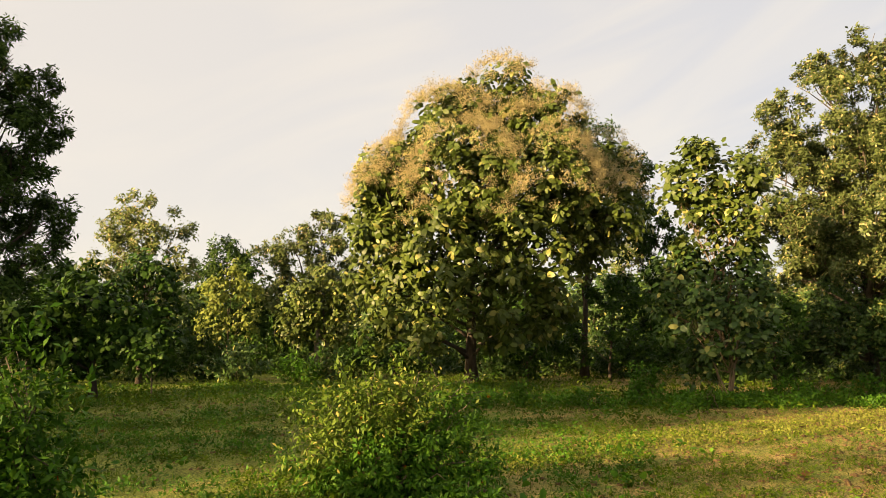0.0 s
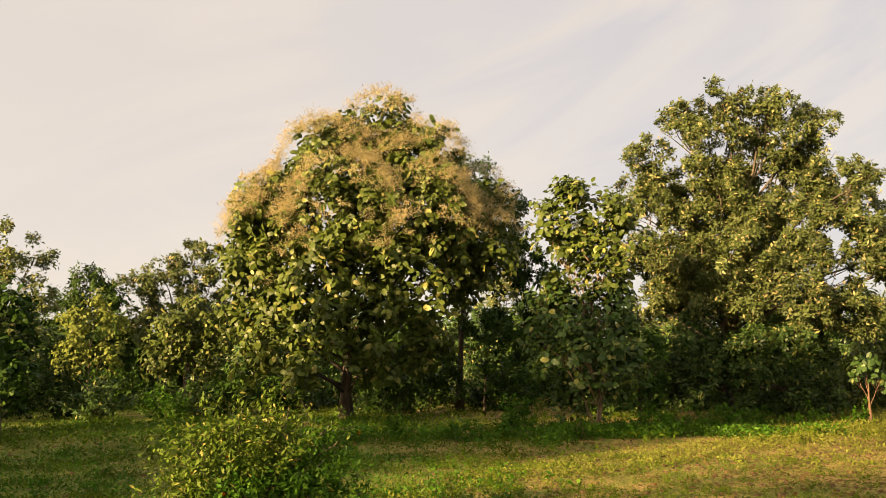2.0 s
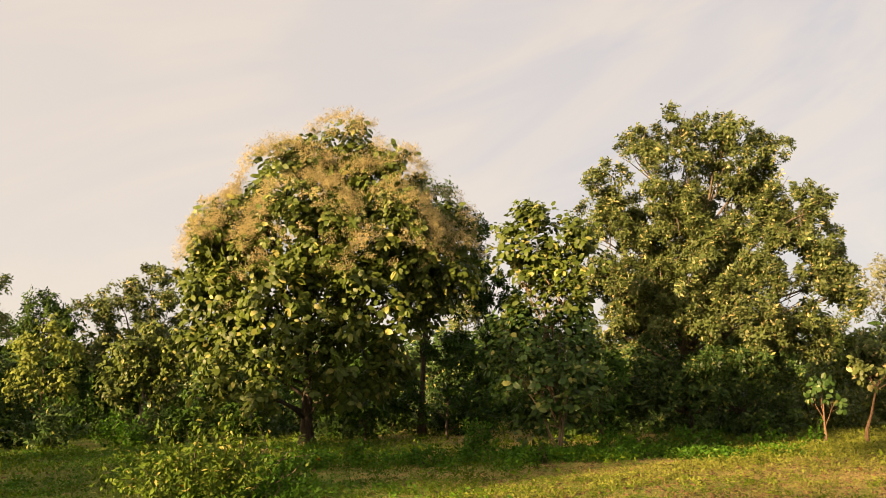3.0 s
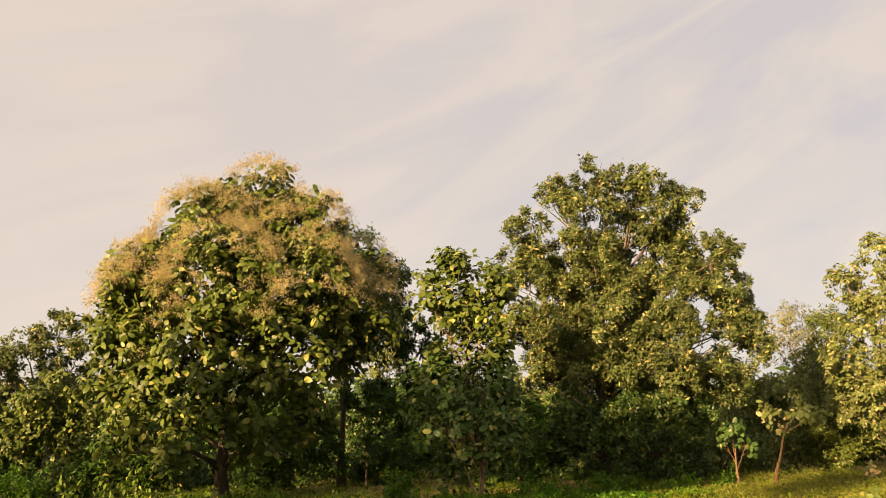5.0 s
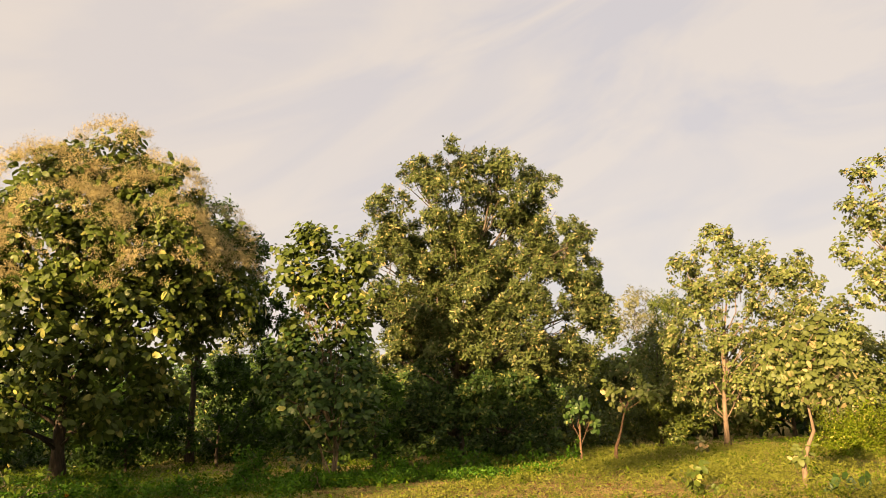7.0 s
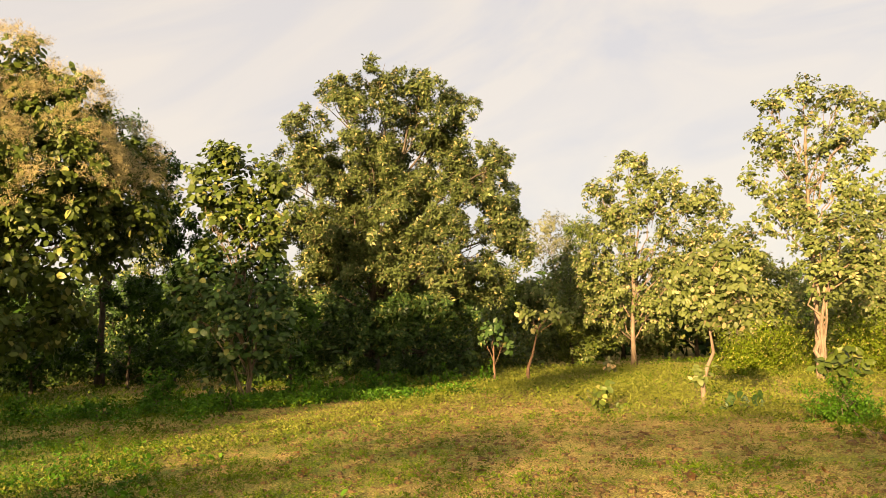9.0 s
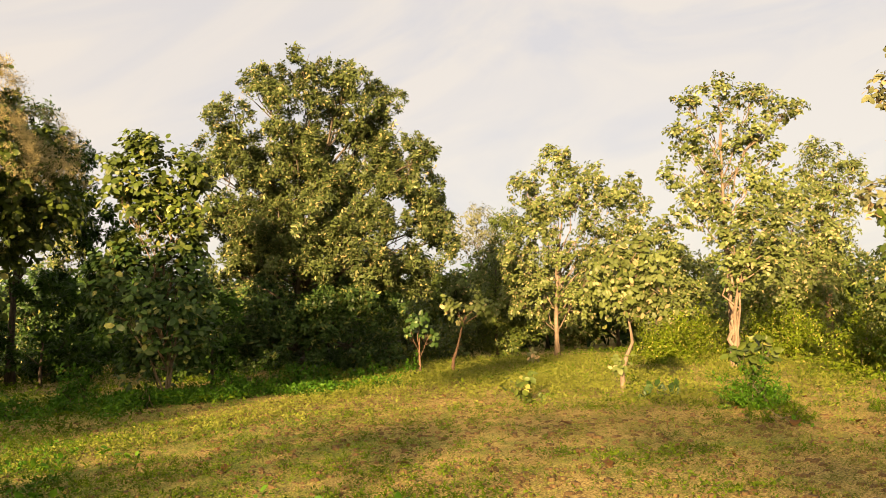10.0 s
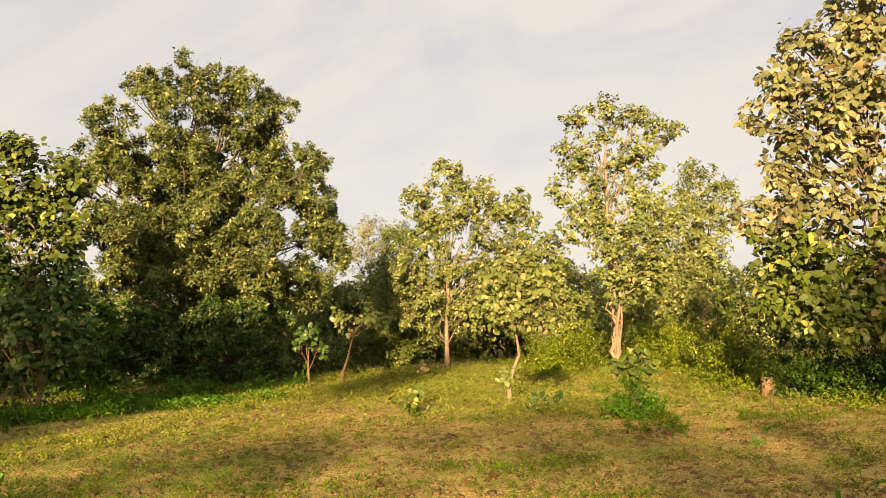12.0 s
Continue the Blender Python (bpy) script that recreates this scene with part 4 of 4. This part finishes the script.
for x, y, s, mat, label in [(26.0, 19.6, 1.9, LANTANA, "yellow-green shrub in the sun"), (24.0, 19.0, 1.4, LANTANA, "yellow-green shrub in the sun"),
                            (26.6, 16.4, 2.0, LANTANA, "yellow-green shrub in the sun"), (29.0, 17.0, 1.5, LANTANA, "green shrub beside the grass lane"),
                            (21.0, 10.6, 1.6, LANTANA, "olive shrub beneath the big teak"), (18.9, 7.6, 1.3, SHADE, "shrub beneath the big teak with shade in its leaf colour"),
                            (19.2, 7.0, 1.3, SHADE, "shrub beneath the big teak with shade in its leaf colour"), (18.3, 5.9, 1.2, SHADE, "shrub beneath the big teak with shade in its leaf colour")]:
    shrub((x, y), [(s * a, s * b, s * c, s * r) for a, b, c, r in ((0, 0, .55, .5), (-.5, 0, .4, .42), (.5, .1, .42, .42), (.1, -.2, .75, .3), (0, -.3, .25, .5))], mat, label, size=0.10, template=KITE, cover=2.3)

# leafy plants along the foot of the wood
for x, off, h in [(0.6, 1.2, .45), (1.9, 1.8, .6), (3.4, 1.0, .5), (4.5, 1.6, .65), (6.2, 0.7, .55), (8.3, 1.0, .7), (9.2, 1.7, .6), (10.3, 1.2, .75), (11.4, 1.8, .6), (12.4, 1.2, .5), (13.6, 1.9, .55), (15.0, 1.6, .5)]:
    y = 18.3 + 0.16 * min(max(x - 4, 0), 12) + off
    shrub((x, y), [(0, 0, h * .55, h * .5), (h * .6, 0, h * .4, h * .42), (-h * .6, 0, h * .4, h * .4), (h * .1, 0, h * .95, h * .28)], FRESH, "leafy green plant at the foot of the wood",
          size=0.10, cover=2.2, stems=5, name="leafy_plant", droop=0.4)

# ---- the shaded undergrowth of the wood ----
layout = random.Random(5)
for i in range(34):
    az = radians(24 - 66 * (i + layout.uniform(-.3, .3)) / 33)
    d = layout.uniform(31, 40) if az > radians(-30) else layout.uniform(33, 42)
    if radians(-56) < az < radians(-36):
        d += 4
    s = layout.uniform(1.0, 2.0)
    # darker leaf colours to the left paint the shaded side of the wood
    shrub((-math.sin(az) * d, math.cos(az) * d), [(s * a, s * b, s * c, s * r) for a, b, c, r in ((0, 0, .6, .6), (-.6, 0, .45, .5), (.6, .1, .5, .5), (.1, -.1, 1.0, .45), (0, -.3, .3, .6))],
          [SHADE, NARROW_DARK, TEAK_DARK][i % 3] if az > radians(-31) else [TEAK_DARK, NARROW, TEAK][i % 3], "undergrowth shrub inside the wood with shade in its leaf colour" if az > radians(-31) else "green undergrowth shrub inside the wood", size=0.2, template=KITE, cover=1.8, stems=5, name="undergrowth_shrub")


for i in range(22):
    az = radians(26 - 92 * (i + layout.uniform(-.3, .3)) / 21)
    d = layout.uniform(41, 48)
    s = layout.uniform(0.85, 1.15)
    # leaf colour carries the light: shaded tones left, sunlit tones right
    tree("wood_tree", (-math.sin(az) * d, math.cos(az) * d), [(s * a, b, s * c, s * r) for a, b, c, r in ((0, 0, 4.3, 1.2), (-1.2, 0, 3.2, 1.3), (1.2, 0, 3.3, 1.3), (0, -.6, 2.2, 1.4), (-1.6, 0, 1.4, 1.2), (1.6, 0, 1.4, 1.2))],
         KITE, 0.26, [NARROW_DARK, SHADE, TEAK_DARK][i % 3] if az > radians(-34) else [NARROW, TEAK_SUNNY, TEAK][i % 3], BARK_DARK, "tree inside the wood with shade in its leaf colour" if az > radians(-34) else "tree inside the wood with lit olive leaf colour", twigs=1, cover=3.0, trunk=0.12, per=7, each=9, thick=0.3)


def far_wood():
    """The wood goes on behind: one mass of far crowns."""
    pv, pf, k = [], [], 0
    for i in range(100):
        az = radians(45 - 130 * (i + rng.random()) / 100)
        d = rng.uniform(50, 80)
        h = rng.uniform(3.6, 6.0) * d / 62
        b, u, w = place((-math.sin(az) * d, math.cos(az) * d))
        lobes = [(*(b + u * rng.normal(0, 1.6) + w * rng.normal(0, 1) + np.array([0, 0, h * s])), rng.uniform(1.3, 2.2)) for s in (.2, .25, .45, .5, .65, .8)]
        v, f = foliage(lobes, SLIM, 0.9, 1.3, 6, 2.2, 0.3)
        pv.append(v)
        pf.append(f + k)
        k += len(v)
    return tagged(array_mesh("far_wood", np.concatenate(pv), np.concatenate(pf), NARROW_DARK), "green wood far behind the clearing, darkened as shaded", "forest", kind="stuff")


far_wood()

# ---- trees on the sun's side and behind, which shade the field ----
for a, v, h, r in [(-35, 9.8, 11.6, 1.3), (-35, 6.5, 13.4, 1.0), (-35, 4.4, 15.0, 2.3), (-35, 0.8, 14.8, 2.6), (-35, -3.0, 14.6, 2.6), (-35, 2.6, 14.6, 2.0), (-35, -1.1, 14.4, 2.0), (-35, 5.9, 14.0, 1.6), (-35, -5.5, 18.4, 2.4), (-35, -9.0, 16.0, 2.4), (-35, -11, 14, 2.8),
                   (-37, 14.2, 17.6, 2.8), (-37, 18.2, 17.4, 3.2), (-37, 22.2, 16.8, 3.2), (-37, 25.2, 18.6, 2.6), (-35, 10.9, 15.2, 1.5), (-35, 8.0, 11.6, 1.0), (-38, 30.6, 17.4, 3.0), (-38, 36.5, 12.6, 3.0), (-38, 42, 17.5, 3.4), (-14, -26, 9, 3.5), (4, -28, 9, 3.5)]:
    x, y = a * 0.809 - v * 0.588, a * 0.588 + v * 0.809
    tree("leafy_tree", (x, y), [(a * r, b * r, h * c, r * q) for a, b, c, q in ((0, 0, .86, .5), (-.45, .1, .66, .55), (.45, 0, .68, .55), (0, .5, .55, .5), (0, -.5, .6, .5), (-.4, -.2, .38, .55), (.4, .2, .4, .55), (-.3, 0, .15, .5), (.4, 0, .13, .5))],
         KITE, 0.5, NARROW_DARK, BARK_DARK, "leafy tree at the field's sunny side", twigs=1, cover=2.8 if 7.5 < v < 11.5 else 1.5 if v < 7.5 else 2.1, trunk=0.2, per=7, thick=0.3)

# unseen high crowns, added to shade bands and let sun pass below
for a, v, low, h, r in [(-35, 12.4, 11.4, 17.4, 1.6), (-36, 14.8, 11.4, 17.6, 1.6), (-35, 10.6, 15.4, 17.9, 1.3), (-35, 6.4, 15.8, 19.5, 1.1)]:
    x, y = a * 0.809 - v * 0.588, a * 0.588 + v * 0.809
    tree("unseen_shade_crown", (x, y), [(b * r, c * r, low + (h - low) * q, r * 0.75) for b, c, q in ((-.5, 0, .12), (.5, 0, .1), (0, .4, .3), (-.6, 0, .5), (.6, 0, .5), (0, -.3, .7), (.3, 0, .9), (-.4, 0, .85))],
         KITE, 0.4, NARROW_DARK, BARK_DARK, "added unseen tall tree that casts a band of shade", twigs=1, cover=2.4, trunk=0.18, per=7, fork=0.85)

# ---- a sawn stump ----
def stump(base):
    thing = tagged(new("tree_stump"), "sawn brown tree stump in the grass", "stump")
    thing.location = (*base, 0)
    v, f = tube([(0, 0, -.1), (0, 0, .03), (0, 0, .2), (.01, 0, .38)], [.20, .16, .13, .12], 12)
    link_mesh("bole", v, f, BARK_RED, thing, True)
    v, f = tube([(.01, 0, .372), (.01, 0, .388)], [.128, .122], 12)
    link_mesh("cut_face", v, f, BARK_PALE, thing, label="pale sawn wood")


stump((18.89, 8.74))


# ---- growth on the ground ----
def field_growth(name, count, mat, label, near, far, sizes, leaf, keep, per, tall, zone=(-80, 40)):
    """Small plants strewn over the field, thicker near the clearing's middle; keep(x, y) thins them."""
    reseed(count, near, far)
    az = np.radians(rng.uniform(*zone, count))
    d = np.sqrt(rng.uniform(near ** 2, far ** 2, count))
    x, y = -np.sin(az) * d, np.cos(az) * d
    ok = (rng.random(count) < keep(x, y)) & (np.hypot(x - 18.5, y - 8.5) > 0.6)
    x, y = x[ok], y[ok]
    n = len(x)
    k = np.repeat(np.arange(n), per)
    s = rng.uniform(*sizes, n)
    h = s * tall
    p = np.stack([x[k] + rng.normal(0, 1, n * per) * s[k] * .7, y[k] + rng.normal(0, 1, n * per) * s[k] * .7, rng.random(n * per) * h[k]], -1)
    p[:, 2] += ground_height(p[:, 0], p[:, 1]) - 0.004
    way = unit(rng.normal(0, 1, (n * per, 3)) * [1, 1, .5] + [0, 0, .6])
    face = unit(rng.normal(0, .8, (n * per, 3)) + [0, 0, .6])
    if leaf is BLADE:
        p[:, 2] = ground_height(p[:, 0], p[:, 1])
        way = unit(rng.normal(0, .45, (n * per, 3)) + [0, 0, 1])
        face = unit(rng.normal(0, 1, (n * per, 3)))
    v, f = blades(leaf, p, way, face, s[k] * rng.uniform(.6, 1.3, n * per))
    return tagged(array_mesh(name, v, f, mat), label, "ground plants", kind="stuff")


def patch(x, y, seed=0.0):
    """Patchiness between 0 and 1."""
    return 0.5 + 0.25 * np.sin(0.55 * x + 1.3 * np.sin(0.33 * y + seed) + seed) + 0.25 * np.sin(0.8 * y + 1.1 * np.sin(0.6 * x - seed) + 2 * seed)


def lumps(x, y, scale, seed=0.0):
    """Smooth uneven patches of one size, between 0 and 1."""
    gx, gy = x / scale + 17.3 * seed, y / scale - 9.1 * seed
    i, j = np.floor(gx), np.floor(gy)
    u, w = gx - i, gy - j
    u, w = u * u * (3 - 2 * u), w * w * (3 - 2 * w)

    def at(a, b):
        h = np.sin(a * 127.1 + b * 311.7 + 74.7 * seed) * 43758.5453
        return h - np.floor(h)

    return (at(i, j) * (1 - u) + at(i + 1, j) * u) * (1 - w) + (at(i, j + 1) * (1 - u) + at(i + 1, j + 1) * u) * w


def tufted(x, y, seed, share=0.5):
    """Odds for plants that stand in tufts and drifts."""
    return np.clip((lumps(x, y, .38, seed) + .8 * lumps(x, y, 1.5, seed + 3) + .5 * lumps(x, y, 4.5, seed + 5) - 1.15) * 3.2 + share, 0.02, 1)


def field_top(x):
    """Where the worn field ends, towards the wood."""
    return 18.3 + 0.16 * np.clip(x - 4, 0, 12) + 0.6 * np.sin(0.9 * x + 1) + 0.45 * np.sin(2.3 * x)


def bare(x, y):
    """1 in the worn open field, 0 in the green growth round it."""
    right = np.where(y > 11.2, 11 + 0.72 * (y - 11.2), 11 + 0.9 * (11.2 - y)) + 0.5 * np.sin(1.7 * y)
    return np.clip((x - 1.2) / 5, 0, 1) * np.clip((field_top(x) - y) / 2.6, 0, 1) * np.clip((right - x) / 1.2, 0, 1)


def strip(x, y):
    """1 along the rough grown strip between the worn field and the wood."""
    return np.clip(1.15 - np.abs(y - field_top(x) - 1.2) / 1.6, 0, 1) * np.clip((x + 3) / 4, 0, 1)


field_growth("weeds", 42000, WEED, "low yellow-green weeds over the field", 5, 17, (.026, .050), KITE, lambda x, y: tufted(x, y, 1.0, .55) * (1 - .72 * bare(x, y)), 8, 1.9)
field_growth("weeds", 22000, FRESH, "low green weeds in the shaded grass", 5, 30, (.035, .07), KITE, lambda x, y: np.clip((4.5 - x) / 4, 0, 1) * tufted(x, y, 7.0, .62), 8, 2.2, (-14, 40))
field_growth("weeds", 16000, WEED, "green weeds along the wood's edge", 16, 44, (.07, .12), KITE, lambda x, y: tufted(.5 * x, .5 * y, 2.0, .55) * (1 - .9 * bare(x, y)), 7, 2.2)
field_growth("weeds", 24000, FRESH, "taller green weeds at the foot of the trees", 17, 25, (.06, .11), KITE, lambda x, y: strip(x, y) * (x < 13) * tufted(.7 * x, .7 * y, 4.0, .6), 7, 2.8, (-42, 10))
field_growth("weeds", 26000, SUNWEED, "weeds along the field's edge with sunlit yellow-green in their colour", 13, 34, (.06, .10), SLIM, lambda x, y: np.clip((x - 9) / 3, 0, 1) * (1 - bare(x, y)) * tufted(.7 * x, .7 * y, 11.0, .75), 7, 3.0, (-76, -26))
field_growth("weeds", 9000, WEED, "green weed patches on the worn field", 6, 12, (.035, .06), KITE, lambda x, y: (lumps(x, y, .9, 4.0) > .72) * .8, 7, 1.6)
field_growth("weeds", 160, FRESH, "broad-leaved green weeds in the foreground", 5.5, 14, (.07, .12), BROAD, lambda x, y: .9 * patch(x, y, 5.0) * (1 - .7 * bare(x, y)), 7, 1.2)
field_growth("weeds", 60000, STUBBLE, "dry low weeds on the worn field", 5.5, 22, (.018, .036), KITE, lambda x, y: tufted(x, y, 6.0, .7) * bare(x, y), 5, 1.5)
field_growth("grass", 26000, STUBBLE, "dry grass stubble on the bare field", 5, 30, (.05, .10), BLADE, lambda x, y: tufted(x, y, 3.0, .5), 4, 1.0)
field_growth("grass", 18000, WEED, "short green grass in the shade", 6, 40, (.07, .15), BLADE, lambda x, y: 1 - .85 * bare(x, y), 5, 1.0)
# brighter leaves along the sun's diagonal paint its strip on the field
field_growth("weeds", 15000, SUNWEED, "yellow-green weeds whose colour paints the strip of evening sun", 9, 24, (.035, .065), KITE,
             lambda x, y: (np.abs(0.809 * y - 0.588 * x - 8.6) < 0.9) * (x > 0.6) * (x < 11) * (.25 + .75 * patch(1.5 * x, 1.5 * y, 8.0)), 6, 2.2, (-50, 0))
field_growth("weeds", 15000, SUNWEED, "yellow-green weeds tinted as sunlit on the edge of the field", 14, 30, (.045, .08), KITE,
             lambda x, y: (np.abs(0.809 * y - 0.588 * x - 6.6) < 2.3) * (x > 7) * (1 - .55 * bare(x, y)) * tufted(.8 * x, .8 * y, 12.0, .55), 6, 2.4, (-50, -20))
field_growth("fallen_leaves", 420, DEAD, "fallen brown leaves on the soil", 6, 26, (.06, .12), OVAL, lambda x, y: .3 + .7 * bare(x, y), 1, .2)


def clods(count):
    """Crumbled lumps of earth, in a colour darkened to stand for their shadow sides."""
    az, d = np.radians(rng.uniform(-78, 38, count)), np.sqrt(rng.uniform(25, 24 ** 2, count))
    x, y = -np.sin(az) * d, np.cos(az) * d
    ok = rng.random(count) < .15 + .85 * bare(x, y)
    x, y = x[ok], y[ok]
    n = len(x)
    box = np.array([(-1, -1, -.5), (1, -1, -.5), (1, 1, -.5), (-1, 1, -.5), (-.7, -.7, .6), (.7, -.7, .6), (.7, .7, .6), (-.7, .7, .6)])
    quads = [(4, 5, 6, 7), (0, 1, 5, 4), (1, 2, 6, 5), (2, 3, 7, 6), (3, 0, 4, 7)]
    tris = np.array([t for q in quads for t in ((q[0], q[1], q[2]), (q[0], q[2], q[3]))])
    s = .010 + .038 * rng.random(n) ** 2.0 * np.where(rng.random(n) < .06, 1.8, 1)
    v = box[None] * s[:, None, None] * rng.uniform(.6, 1.3, (n, 8, 3)) + np.stack([x, y, ground_height(x, y)], -1)[:, None]
    f = tris[None] + (np.arange(n) * 8)[:, None, None]
    return tagged(array_mesh("soil_clods", v.reshape(-1, 3), f.reshape(-1, 3), CLOD), "crumbled clods of earth, darkened as their shadow sides", "soil", kind="stuff")


clods(22000)
